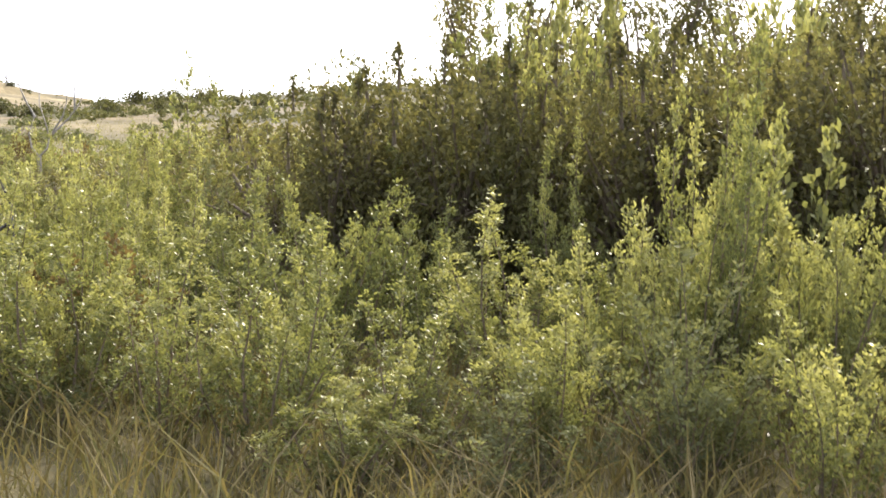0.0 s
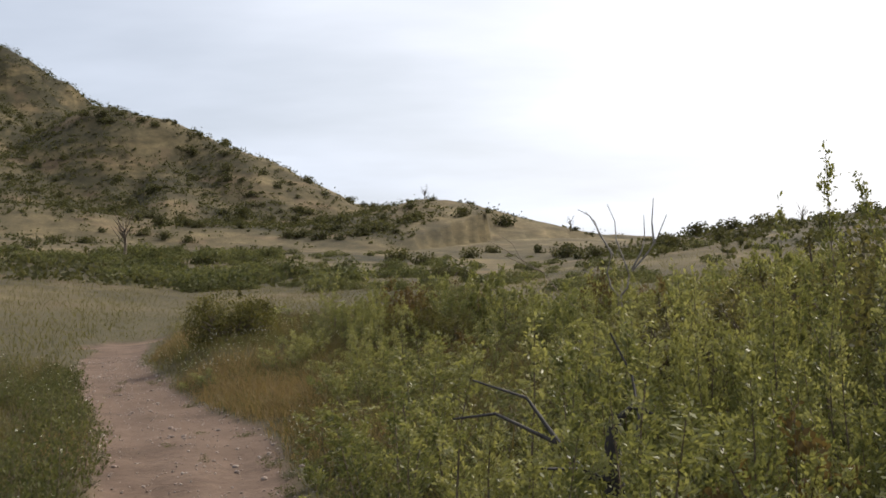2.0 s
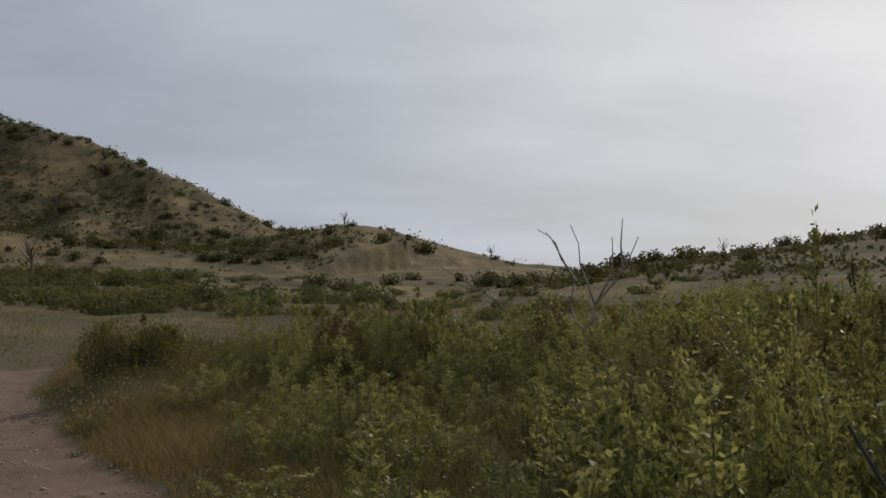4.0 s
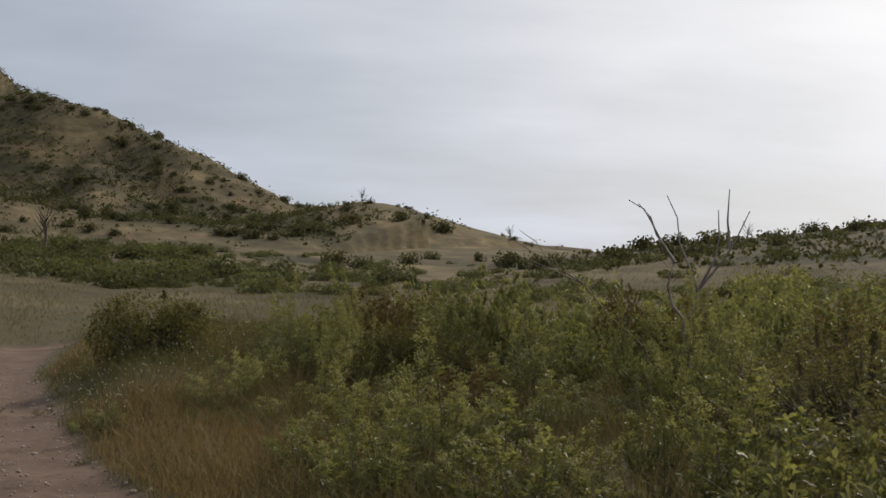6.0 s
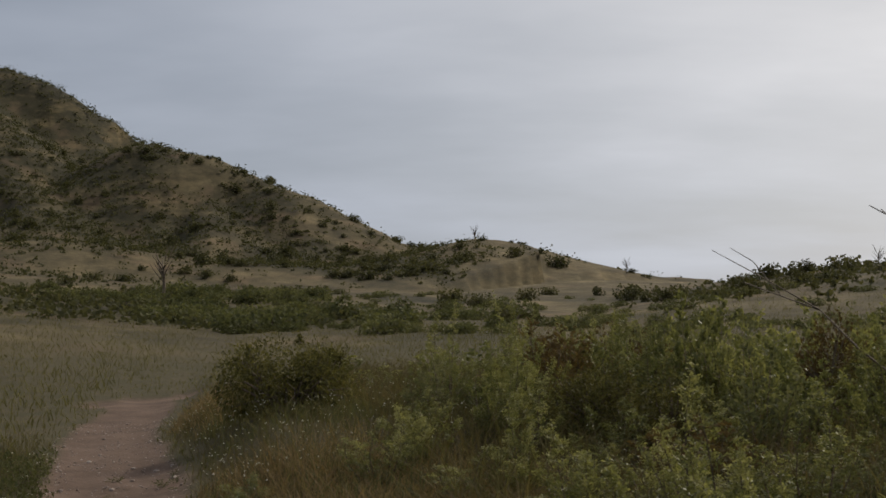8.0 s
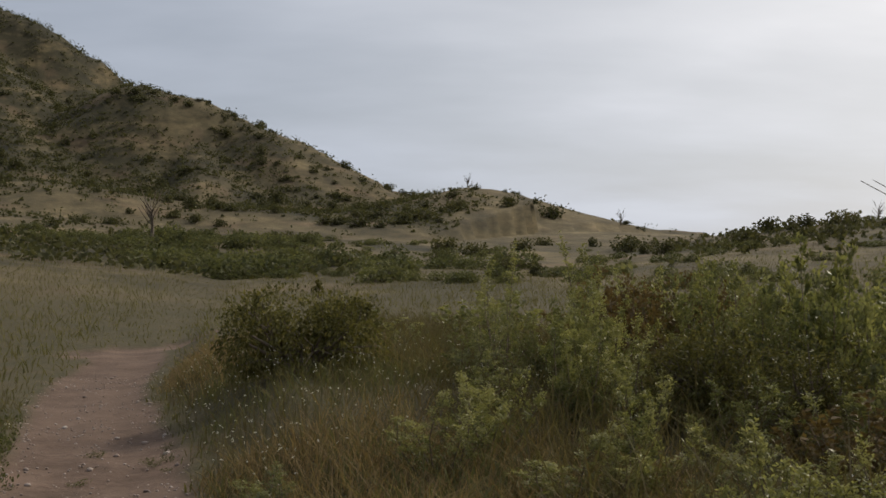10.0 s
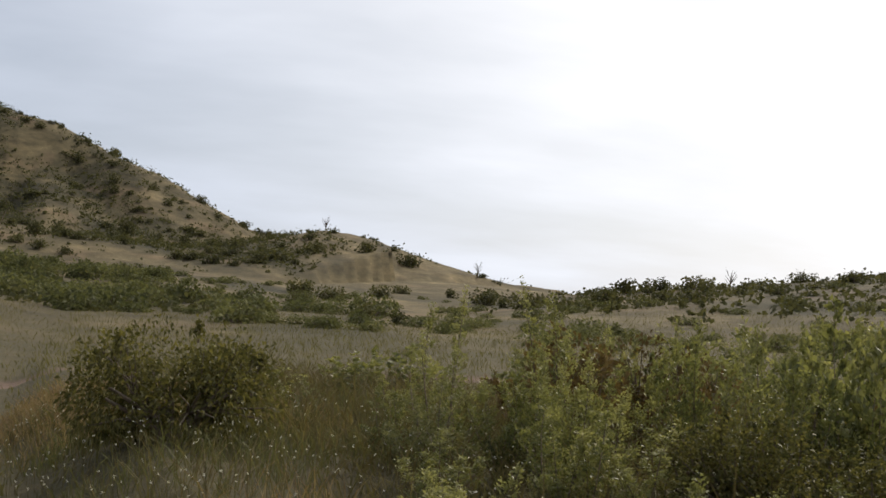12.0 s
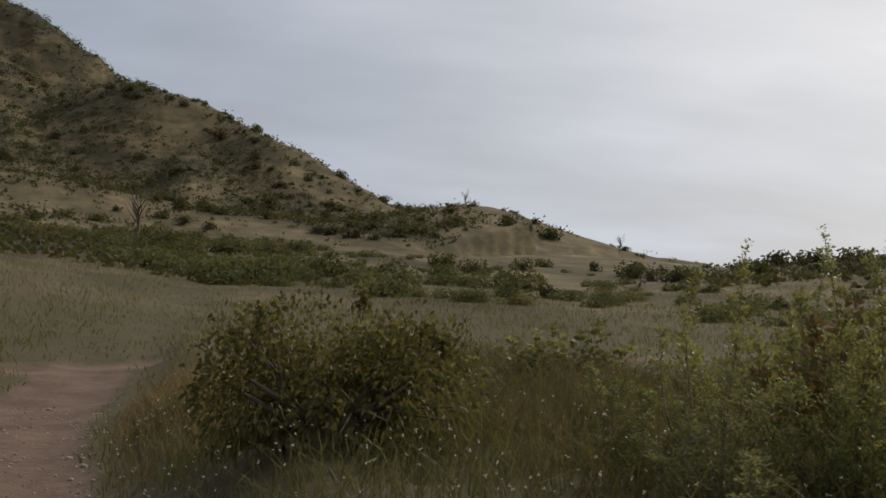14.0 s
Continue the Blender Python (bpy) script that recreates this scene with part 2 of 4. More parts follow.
def value_noise(x, y, scale, seed=0, octaves=4):
    """Smooth fractal noise in -1..1 over arrays."""
    x, y = np.asarray(x, float) / scale, np.asarray(y, float) / scale
    total, amp, norm = 0.0, 1.0, 0.0
    for o in range(octaves):
        ix, iy = np.floor(x).astype(np.int64), np.floor(y).astype(np.int64)
        fx, fy = x - ix, y - iy
        fx, fy = fx * fx * (3 - 2 * fx), fy * fy * (3 - 2 * fy)
        a, b = lattice(ix, iy, seed + o), lattice(ix + 1, iy, seed + o)
        c, d = lattice(ix, iy + 1, seed + o), lattice(ix + 1, iy + 1, seed + o)
        total = total + amp * (2 * ((a * (1 - fx) + b * fx) * (1 - fy) + (c * (1 - fx) + d * fx) * fy) - 1)
        norm, amp, x, y = norm + amp, amp * 0.5, x * 2.03 + 17.1, y * 2.03 + 5.7
    return total / norm


def smooth(a, b, v):
    u = np.clip((np.asarray(v, float) - a) / (b - a), 0, 1)
    return u * u * (3 - 2 * u)


# trail edges along y: (y, x of one edge, x of the other)
TRAIL_Y = [-30, 0, 9, 13, 15, 16.8, 18.5, 20, 23.3, 25, 28, 31, 36, 42]
TRAIL_A = [0.3, -0.35, -0.28, -0.6, -0.8, -1.0, -1.2, -1.4, -1.85, -2.1, -2.5, -2.85, -3.05, -2.9]
TRAIL_B = [1.5, 0.95, 0.95, 1.0, 0.95, 0.7, 0.3, -0.05, -0.5, -0.65, -1.05, -1.4, -1.6, -1.95]


def curve_at(y, xs, ys):
    y = np.asarray(y, float)
    return (np.interp(y - 0.8, xs, ys) + np.interp(y, xs, ys) + np.interp(y + 0.8, xs, ys)) / 3


def trail_mask(x, y):
    """1 on bare dirt, 0 in the vegetation; after the bend the trail leads off to +x."""
    x, y = np.asarray(x, float), np.asarray(y, float)
    wob = 0.12 * value_noise(x, y, 1.4, 3, 3)
    a, b = curve_at(y, TRAIL_Y, TRAIL_A), curve_at(y, TRAIL_Y, TRAIL_B)
    m = smooth(-0.12, 0.16, np.minimum(x - a, b - x) + wob) * smooth(41.0, 39.5, y)
    # the leg beyond the bend
    px, py = x + 3.0, y - 38.6
    along = np.clip(px / 9.0, 0, 1)
    off = np.abs(py - 5.5 * along ** 0.7)
    leg = smooth(0.95, 0.6, off + wob) * smooth(-0.9, -0.2, px) * smooth(16, 12, px)
    return np.maximum(m, leg)


def polar(az, el, d):
    """A crest node from a bearing, a height angle and a distance, as seen from a place on the walk."""
    return (d * math.sin(radians(az)) + 0.07, 14.0 + d * math.cos(radians(az)), 1.48 + d * math.tan(radians(el)))


# crest lines of the hills: nodes, and the width of the slope below them
BIG = [polar(*n) for n in ((-60, 11, 380), (-36, 13, 350), (-18, 12.6, 340), (-11.4, 11.9, 330), (-9.3, 11.16, 318), (-8.6, 10.14, 312), (-7.9, 8.89, 308), (-7, 8.28, 304), (-5.9, 7.77, 300), (-4.9, 8.7, 262), (-3.9, 8.22, 259), (-2.7, 8.0, 257), (-1.7, 7.7, 255), (-0.8, 7.3, 254), (0.2, 6.73, 252), (1.5, 6.23, 254), (2.7, 5.58, 258), (4.0, 3.88, 264), (5.0, 3.04, 268), (5.9, 2.69, 270))]
SPUR = [polar(*n) for n in ((-4.5, 8.1, 262), (-3.9, 6.9, 245), (-3.2, 5.2, 222), (-2.5, 3.3, 196))]
SPUR_B = [polar(*n) for n in ((-13, 11.2, 315), (-11.5, 8.6, 270), (-10.5, 6.4, 235), (-10, 4.4, 200))]
SPUR_C = [polar(*n) for n in ((1.5, 6.0, 258), (2.6, 4.3, 235), (3.4, 2.9, 212))]
KNOLL = [polar(*n) for n in ((6.7, 3.18, 262), (7.5, 3.66, 240), (8.6, 3.41, 218), (9.8, 3.79, 215), (10.9, 3.55, 217), (12.1, 3.4, 218), (13.4, 3.04, 218), (14.9, 2.61, 216), (16.2, 2.21, 214), (17.9, 1.83, 212), (19.2, 1.4, 205), (20.4, 1.32, 200), (23, 0.9, 215), (27, 0.8, 235))]
EAST = [polar(*n) for n in ((20.4, 0.9, 198), (21.8, 1.0, 186), (22.9, 1.2, 176), (24.1, 1.45, 168), (25.3, 1.5, 163), (26.5, 1.6, 160), (27.7, 2.01, 157), (29.2, 2.04, 152), (38, 2.6, 142), (50, 3.2, 130), (75, 5, 140), (110, 6, 150), (150, 5, 170))]


def crest(x, y, nodes):
    """Distance to a crest line, and its height at the nearest place."""
    best, high = np.full(x.shape, 1e9), np.zeros(x.shape)
    for (ax, ay, az), (bx, by, bz) in zip(nodes, nodes[1:]):
        dx, dy = bx - ax, by - ay
        u = np.clip(((x - ax) * dx + (y - ay) * dy) / (dx * dx + dy * dy), 0, 1)
        d = np.hypot(x - ax - u * dx, y - ay - u * dy)
        near = d < best
        best, high = np.where(near, d, best), np.where(near, az + u * (bz - az), high)
    return best, high


def land(x, y):
    """Height of the ground, and how far it counts as hillside (0..1)."""
    x, y = np.asarray(x, float), np.asarray(y, float)
    g = np.maximum(0, np.hypot(x * 0.75, np.maximum(y, 0)) - 35)
    g = np.minimum(g, 260)
    base = 0.02 * g + 0.00021 * np.minimum(g, 170) ** 2
    base = base + 0.12 * np.clip(-x - 2, 0, 60) * smooth(30, 75, y)
    base = base - 0.05 * np.clip(x - 10, 0, 90) * smooth(50, 120, y)
    base = base + 0.25 * smooth(5, 9, x) * smooth(3, 9, y) * smooth(18, 12, y)
    # the bank between the trail and the shrubs
    base = base + 0.42 * smooth(0.0, 1.1, x - curve_at(y, TRAIL_Y, TRAIL_B) - 0.1) * smooth(19, 25, y) * smooth(50, 34, y) * smooth(6.5, 3.0, x)
    rise = np.zeros(x.shape)
    for nodes, steep, power, reach in ((BIG, 0.5, 1.0, 150), (SPUR, 0.5, 1.0, 60), (SPUR_B, 0.5, 1.0, 60), (SPUR_C, 0.5, 1.0, 60), (KNOLL, 0.17, 1.15, 90), (EAST, 0.09, 1.2, 75)):
        d, z = crest(x, y, nodes)
        d = np.maximum(0, np.hypot(d, 5) - 5 + 6 * value_noise(x, y, 34, 11, 3) * smooth(5, 30, d))
        tall = np.maximum(z - base, 0)
        up = tall * np.maximum(0, 1 - d / np.clip(tall / steep, 25, reach)) ** power
        k = 1.6
        rise = np.maximum(rise, up) + np.maximum(k - np.abs(rise - up), 0) ** 2 / (4 * k) * (np.minimum(rise, up) > 0.05)
    hill = smooth(34, 75, np.hypot(x, y - 8))
    z = base + rise
    z = z + smooth(0.5, 8, rise) * (1.1 * value_noise(x, y, 22, 5, 4))
    gully = 1 - np.abs(value_noise(x * 1.5 + 0.25 * y, y * 0.45, 26, 15, 2)) * 2.2
    z = z - 3.4 * np.clip(gully, 0, 1) ** 2 * smooth(2, 12, rise) * smooth(3, 16, crest(x, y, BIG)[0]) * smooth(20, 6, x)
    z = z + 0.5 * hill * value_noise(x, y, 26, 9, 3) * smooth(40, 110, np.hypot(x, y)) * smooth(600, 300, np.hypot(x, y))
    # small unevenness, and the trodden trail lying lower than its verges
    t = trail_mask(x, y)
    near = smooth(90, 40, np.hypot(x, y - 10))
    z = z + near * (0.035 * value_noise(x, y, 1.1, 21, 4) + 0.05 * (1 - t) + 0.05 * (1 - t) * value_noise(x, y, 0.5, 23, 2))
    ruts = np.exp(-((x - curve_at(y, TRAIL_Y, TRAIL_A) - 0.45) / 0.22) ** 2) + np.exp(-((curve_at(y, TRAIL_Y, TRAIL_B) - 0.45 - x) / 0.22) ** 2)
    z = z - near * t * 0.03 * np.minimum(ruts, 1)
    return z, hill, rise


def height(x, y):
    return float(land(np.array([x]), np.array([y]))[0][0])


def link_mesh(name, V, F, material, attributes=None, flat=True):
    """A mesh object from arrays of vertices and of faces (all of one size)."""
    me = bpy.data.meshes.new(name)
    V, F = np.asarray(V, np.float32), np.asarray(F, np.int32)
    n, k = F.shape
    me.vertices.add(len(V)); me.vertices.foreach_set("co", V.ravel())
    me.loops.add(n * k); me.loops.foreach_set("vertex_index", F.ravel())
    me.polygons.add(n); me.polygons.foreach_set("loop_start", np.arange(0, n * k, k, dtype=np.int32))
    if not flat:
        me.polygons.foreach_set("use_smooth", np.ones(n, bool))
    for key, val in (attributes or {}).items():
        me.attributes.new(key, "FLOAT", "POINT").data.foreach_set("value", np.asarray(val, np.float32))
    me.update(calc_edges=True)
    me.materials.append(material)
    return me


def build_ground():
    az = np.radians(np.concatenate([np.arange(-180, -30, 4.0), np.arange(-30, -12, 0.5), np.arange(-12, 34, 0.16), np.arange(34, 66, 0.4), np.arange(66, 180, 4.0)]))
    r = 0.4 * 1.0195 ** np.arange(0, 460)
    r = np.concatenate([r[r < 900], [1200, 1800, 2800, 4200]])
    R, A = np.meshgrid(r, az, indexing="ij")
    X, Y = R * np.sin(A), R * np.cos(A) - 3.0
    x, y = X.ravel(), Y.ravel()
    z, hill, rise = land(x, y)
    x, y, z = np.append(x, 0.0), np.append(y, -3.0), np.append(z, height(0, -3.0))
    i, j = np.meshgrid(np.arange(len(r) - 1), np.arange(len(az)), indexing="ij")
    j2, n = (j + 1) % len(az), len(az)
    F = np.stack([i * n + j, (i + 1) * n + j, (i + 1) * n + j2, i * n + j2], -1).reshape(-1, 4)[:, ::-1]
    cap = np.stack([np.arange(n), (np.arange(n) + 1) % n, np.full(n, len(x) - 1), np.full(n, len(x) - 1)], -1)
    hill, rise = np.append(hill, 0), np.append(rise, 0)
    green = green_cover(x, y, rise)
    me = link_mesh("ground", np.stack([x, y, z], -1), F, M_GROUND, {"trail": trail_mask(x, y), "hill": hill, "green": green}, flat=False)
    bm = bmesh.new(); bm.from_mesh(me)
    bm.verts.ensure_lookup_table()
    for k in range(n):
        bm.faces.new((bm.verts[k], bm.verts[(k + 1) % n], bm.verts[len(x) - 1]))
    bm.to_mesh(me); bm.free()
    tagged(new("ground", me), "reddish dirt trail through dry grass, rising into golden hills", "ground", kind="structure")


# stands of dark scrub, and open stretches of straw-coloured grass: x, y, half width
SCRUB = [(-36, 267, 7), (-26, 249, 6), (-32, 238, 5.5), (-19, 240, 5), (-9, 245, 4), (3, 220, 4.5), (11, 190, 2.2), (21, 196, 3.8), (-13, 221, 3), (14, 150, 3), (19, 141, 2.5), (-13, 121, 4), (-5, 129, 4), (2, 162, 3), (60, 140, 6), (37, 124, 2.5)]
STRAW = [(-21, 259, 3.1), (-12, 256, 3.8), (-8, 223, 2.6), (1, 189, 3.5), (6, 184, 2.1), (-25, 190, 3.6), (-17, 192, 2.2), (10, 149, 1.8), (9, 83, 2), (36, 191, 4.9), (54, 208, 5.8), (52, 175, 3.0), (28, 135, 2), (28, 184, 3.1)]


def stands(x, y, spots):
    """How far a place lies within one of the spots, which are long along y; their rims are frayed."""
    total = np.zeros(np.shape(x))
    fray = 1 + 0.5 * value_noise(x, y, 7, 35, 3)
    for cx, cy, r in spots:
        total = np.maximum(total, np.exp(-(((x - cx) / r) ** 2 + ((y - cy) / (2.2 * r)) ** 2) * 0.6 * fray))
    return total


def green_cover(x, y, rise):
    """Share of dark scrub between the grass: in the gullies of the big hill and along the valley floor."""
    n = 0.5 * value_noise(x, y, 46, 31, 4) + 0.6 * value_noise(x, y, 11, 33, 3)
    west = smooth(26, -12, x)
    slope = west * smooth(1, 8, rise)
    belt = smooth(0.6, 0.0, np.abs(np.hypot(x, y) - 108) / 50) * smooth(13, 1, x) * smooth(3, 1, rise)
    knoll = smooth(60, 30, crest(x, y, KNOLL)[0]) * smooth(20, 40, x)
    return np.clip(0.1 + 0.24 * smooth(3, 0.5, rise) + 0.9 * slope + 0.4 * belt + 1.0 * n - 0.3 * knoll + 0.85 * smooth(85, 50, crest(x, y, EAST)[0]) * smooth(0.4, 2, rise) + 0.9 * stands(x, y, SCRUB) - 0.85 * stands(x, y, STRAW), 0, 1)


build_ground()


# ---- plants: parts of them as arrays ----
def tubes(lines, sides=4):
    """Tapered tubes along lines of (point, radius): one array of vertices and quads."""
    V, F, base = [], [], 0
    for pts, rad in lines:
        pts, rad = np.asarray(pts, float), np.asarray(rad, float)
        t = np.gradient(pts, axis=0)
        t /= np.linalg.norm(t, axis=1, keepdims=True) + 1e-9
        s = np.cross(t, np.where(np.abs(t[:, 2:3]) > 0.9, [[1.0, 0, 0]], [[0, 0, 1.0]]))
        s /= np.linalg.norm(s, axis=1, keepdims=True) + 1e-9
        u = np.cross(t, s)
        for p, q, w, r in zip(pts, s, u, rad):
            for k in range(sides):
                a = 2 * math.pi * k / sides
                V.append(p + r * (q * math.cos(a) + w * math.sin(a)))
        for i in range(len(pts) - 1):
            for k in range(sides):
                a, b = base + i * sides + k, base + i * sides + (k + 1) % sides
                F.append((a, b, b + sides, a + sides))
        base += len(pts) * sides
    return np.array(V), np.array(F)


def blades(rng, P, D, length, width, droop=0.15):
    """Leaves as pointed quads at points P along directions D."""
    n = len(P)
    D = D / (np.linalg.norm(D, axis=1, keepdims=True) + 1e-9)
    S = np.cross(D, rng.normal(size=(n, 3)))
    S /= np.linalg.norm(S, axis=1, keepdims=True) + 1e-9
    Nn = np.cross(D, S)
    L = (length * rng.uniform(0.6, 1.3, n))[:, None]
    W = (width * rng.uniform(0.7, 1.25, n))[:, None]
    mid = P + D * L * 0.48 + Nn * L * 0.08
    tip = P + D * L - np.array([[0, 0, 1.0]]) * L * droop
    V = np.stack([P, mid + S * W * 0.5, tip, mid - S * W * 0.5], 1).reshape(-1, 3)
    return V, np.arange(4 * n).reshape(-1, 4)


def join(*sets):
    V, F, base = [], [], 0
    for v, f in sets:
        V.append(v); F.append(f + base); base += len(v)
    return np.concatenate(V), np.concatenate(F)


def part(name, V, F, material, parent, label="", tip_light=None):
    ob = new(name, link_mesh(name, V, F, material, None if tip_light is None else {"tip_light": tip_light}))
    ob.parent = parent
    return tagged(ob, label)


def thing(name, label, category, group=""):
    return tagged(new(name), label, category, group)


def upright_shrub(seed, h, r, stems, per_stem, leaf, width, leaf_mat, name="willow_shrub", label="", category="shrub", group="shrubs beside the trail", plume=0.2, shoots=13):
    """A shrub of upright stems of uneven length, each a tapering spire of short leafy side shoots."""
    rng = np.random.default_rng(seed)
    root = thing(name, label, category, group)
    lines, P, D, Y = [], [], [], []
    for s in range(stems):
        a, q = 2.4 * s + rng.normal(scale=0.3), math.sqrt((s + 0.5) / stems)
        out = np.array([math.cos(a), math.sin(a), 0])
        top = h * (1.0 - 0.42 * q * q) * rng.choice([rng.uniform(0.55, 0.85), rng.uniform(0.9, 1.15)])
        u = np.linspace(0, 1, 5)[:, None]
        bend = rng.normal(scale=0.08 * h, size=3) * [1, 1, 0]
        pts = out * r * q * (0.15 + 0.85 * u ** 0.8) + np.array([[0, 0, 1.0]]) * top * u + bend * u * (1 - u) * 2
        lines.append((pts, np.linspace(0.008, 0.0015, 5) * (h / 1.2)))
        n = int(per_stem * (0.4 + 0.6 * top / h))
        # side shoots wind round the stem, long below and short at the tip
        k = rng.integers(0, shoots, n)
        t0 = (0.10 + 0.86 * (np.arange(shoots) + rng.uniform(0.1, 0.9, shoots)) / shoots)
        turn = 2.4 * np.arange(shoots) + rng.uniform(0, 0.8, shoots)
        reach = plume * (1.08 - t0) ** 0.75 * (0.55 + 0.45 * np.minimum(1, t0 / 0.3)) * rng.uniform(0.55, 1.35, shoots)
        way = np.stack([np.cos(turn), np.sin(turn), rng.uniform(0.9, 2.2, shoots)], -1)
        way /= np.linalg.norm(way, axis=1, keepdims=True) * 0.75
        foot = np.stack([np.interp(t0, u[:, 0], pts[:, j]) for j in range(3)], -1)
        w = rng.beta(1.5, 1.0, n)
        jit = rng.normal(size=(n, 3)) * (0.012 + 0.02 * plume / 0.2 * (1 - w))[:, None]
        P.append(foot[k] + way[k] * (reach[k] * w)[:, None] + jit)
        # random stem tone, plus painted light at tips and shade at the base
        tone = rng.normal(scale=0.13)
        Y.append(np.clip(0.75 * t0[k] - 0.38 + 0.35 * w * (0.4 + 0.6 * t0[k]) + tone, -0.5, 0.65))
        D.append(way[k] * 0.9 + [0, 0, 0.45] + rng.normal(size=(n, 3)) * [0.6, 0.6, 0.45])
        m = per_stem // 9
        tt = rng.uniform(0.82, 1.03, m)
        P.append(np.stack([np.interp(tt, u[:, 0], pts[:, j]) for j in range(3)], -1) + rng.normal(size=(m, 3)) * 0.014 + np.array([[0, 0, 1.0]]) * (np.maximum(tt - 1, 0) * top)[:, None])
        D.append(rng.normal(size=(m, 3)) * [0.6, 0.6, 0.4] + [0, 0, 0.8])
        # topmost leaves get the most painted light
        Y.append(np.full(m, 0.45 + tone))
    P, D = np.concatenate(P), np.concatenate(D)
    P[:, 2] = np.maximum(P[:, 2], 0.03)
    tagged(part("stem_clump", *tubes(lines, 3), M_STEM, root), kind="stuff")
    tagged(part("foliage", *blades(rng, P, D, leaf, width), leaf_mat, root, tip_light=np.repeat(np.concatenate(Y), 4)), kind="stuff")
    return root


def round_shrub(seed, h, r, lobes, leaves, leaf, width, leaf_mat, name="evergreen_bush", label="", category="bush", group="", shell=0.55, low=0.35, twigs=4, sprigs=0, sprig=0.2):
    """A dense bush of rounded lobes over forked limbs."""
    rng = np.random.default_rng(seed)
    root = thing(name, label, category, group)
    lines, P, D = [], [], []
    w = rng.uniform(0.6, 1.2, lobes)
    for k in range(lobes):
        a, q = rng.uniform(0, 2 * math.pi), math.sqrt(rng.uniform(0, 1)) * 0.72
        c = np.array([math.cos(a) * r * q, math.sin(a) * r * q, h * (low + 0.42 * rng.uniform(0, 1) * (1.15 - q))])
        size = np.array([r * 0.42, r * 0.42, h * 0.26]) * w[k]
        fork = c * [0.35, 0.35, 0.5] + rng.normal(scale=0.04 * r, size=3)
        lines.append((np.array([[0.05 * r * math.cos(a), 0.05 * r * math.sin(a), 0], fork, c]), np.array([0.03, 0.02, 0.008]) * h))
        n = int(leaves * w[k] / w.sum())
        d = rng.normal(size=(n, 3))
        d /= np.linalg.norm(d, axis=1, keepdims=True)
        rad = rng.uniform(shell, 1.08, n)[:, None] ** 0.7 * (1 + 0.16 * np.sin(d[:, :1] * 5 + k) * np.cos(d[:, 1:2] * 4))
        P.append(c + d * size * rad)
        D.append(d + rng.normal(scale=0.5, size=(n, 3)) + [0, 0, 0.15])
        for m in range(twigs):
            e = rng.normal(size=3); e /= np.linalg.norm(e)
            lines.append((np.array([fork, (fork + c) / 2 + e * size * 0.2, c + e * size * 0.85]), np.array([0.012, 0.008, 0.003]) * h))
    for m in range(sprigs):
        a, q = rng.uniform(0, 2 * math.pi), math.sqrt(rng.uniform(0, 0.8))
        foot = np.array([math.cos(a) * r * q, math.sin(a) * r * q, h * (low + 0.42 * (1.05 - 0.7 * q))])
        tip = foot + np.array([math.cos(a) * 0.35 * q, math.sin(a) * 0.35 * q, 1.0]) * h * (0.1 + sprig * rng.uniform(0.4, 1.3))
        lines.append((np.array([foot, (foot + tip) / 2, tip]), np.array([0.008, 0.006, 0.002]) * h))
        n = 70
        u = rng.uniform(0.3, 1.03, n)[:, None]
        P.append(foot + (tip - foot) * u + rng.normal(size=(n, 3)) * 0.045 * (1.15 - u))
        D.append(rng.normal(size=(n, 3)) + [0, 0, 0.7])
    P, D = np.concatenate(P), np.concatenate(D)
    P[:, 2] = np.maximum(P[:, 2], 0.02)
    tagged(part("branch_frame", *tubes(lines, 4 if twigs else 3), M_STEM, root), kind="stuff")
    tagged(part("foliage", *blades(rng, P, D, leaf, width, 0.3), leaf_mat, root), kind="stuff")
    return root


def place(master, spots, most=10 ** 6, rest="shrub_thicket"):
    """Sets the master on the first spot and copies of it on the next ones; those past most are joined into one sheet of growth.
    Spots: x, y, turn in degrees, size, height factor."""
    if not spots:
        return
    zs = land(np.array([s[0] for s in spots]), np.array([s[1] for s in spots]))[0]
    poses = [pose(x, y, float(zs[k]) - 0.02, random.uniform(-4, 4), random.uniform(-4, 4), turn) @ Matrix.Diagonal((size, size, size * tall, 1))
             for k, (x, y, turn, size, tall) in enumerate(spots)]
    for k, m in enumerate(poses[:most]):
        ob = master if k == 0 else copy_thing(master, Matrix())
        ob.matrix_basis = m
    if len(poses) > most:
        leafy = [c for c in master.children if c.name.startswith("foliage")][0].data
        co = np.empty(len(leafy.vertices) * 3, np.float32)
        leafy.vertices.foreach_get("co", co)
        co = co.reshape(-1, 4, 3)[::3]
        co = (co[:, :1] + (co - co[:, :1]) * 1.65).reshape(-1, 3)
        co = np.c_[co, np.ones(len(co))]
        V = np.concatenate([(co @ np.array(m).T)[:, :3] for m in poses[most:]])
        # the joined sheet keeps the light and shade painted along the shoots
        tip_light = np.zeros(len(leafy.vertices), np.float32)
        if "tip_light" in leafy.attributes:
            leafy.attributes["tip_light"].data.foreach_get("value", tip_light)
        tip_light = np.tile(tip_light.reshape(-1, 4)[::3].ravel(), len(poses) - most)
        tagged(new(rest, link_mesh(rest, V, np.arange(len(V)).reshape(-1, 4), leafy.materials[0], {"tip_light": tip_light})), "thicket of green shrubs farther from the trail", "shrubs", kind="stuff")


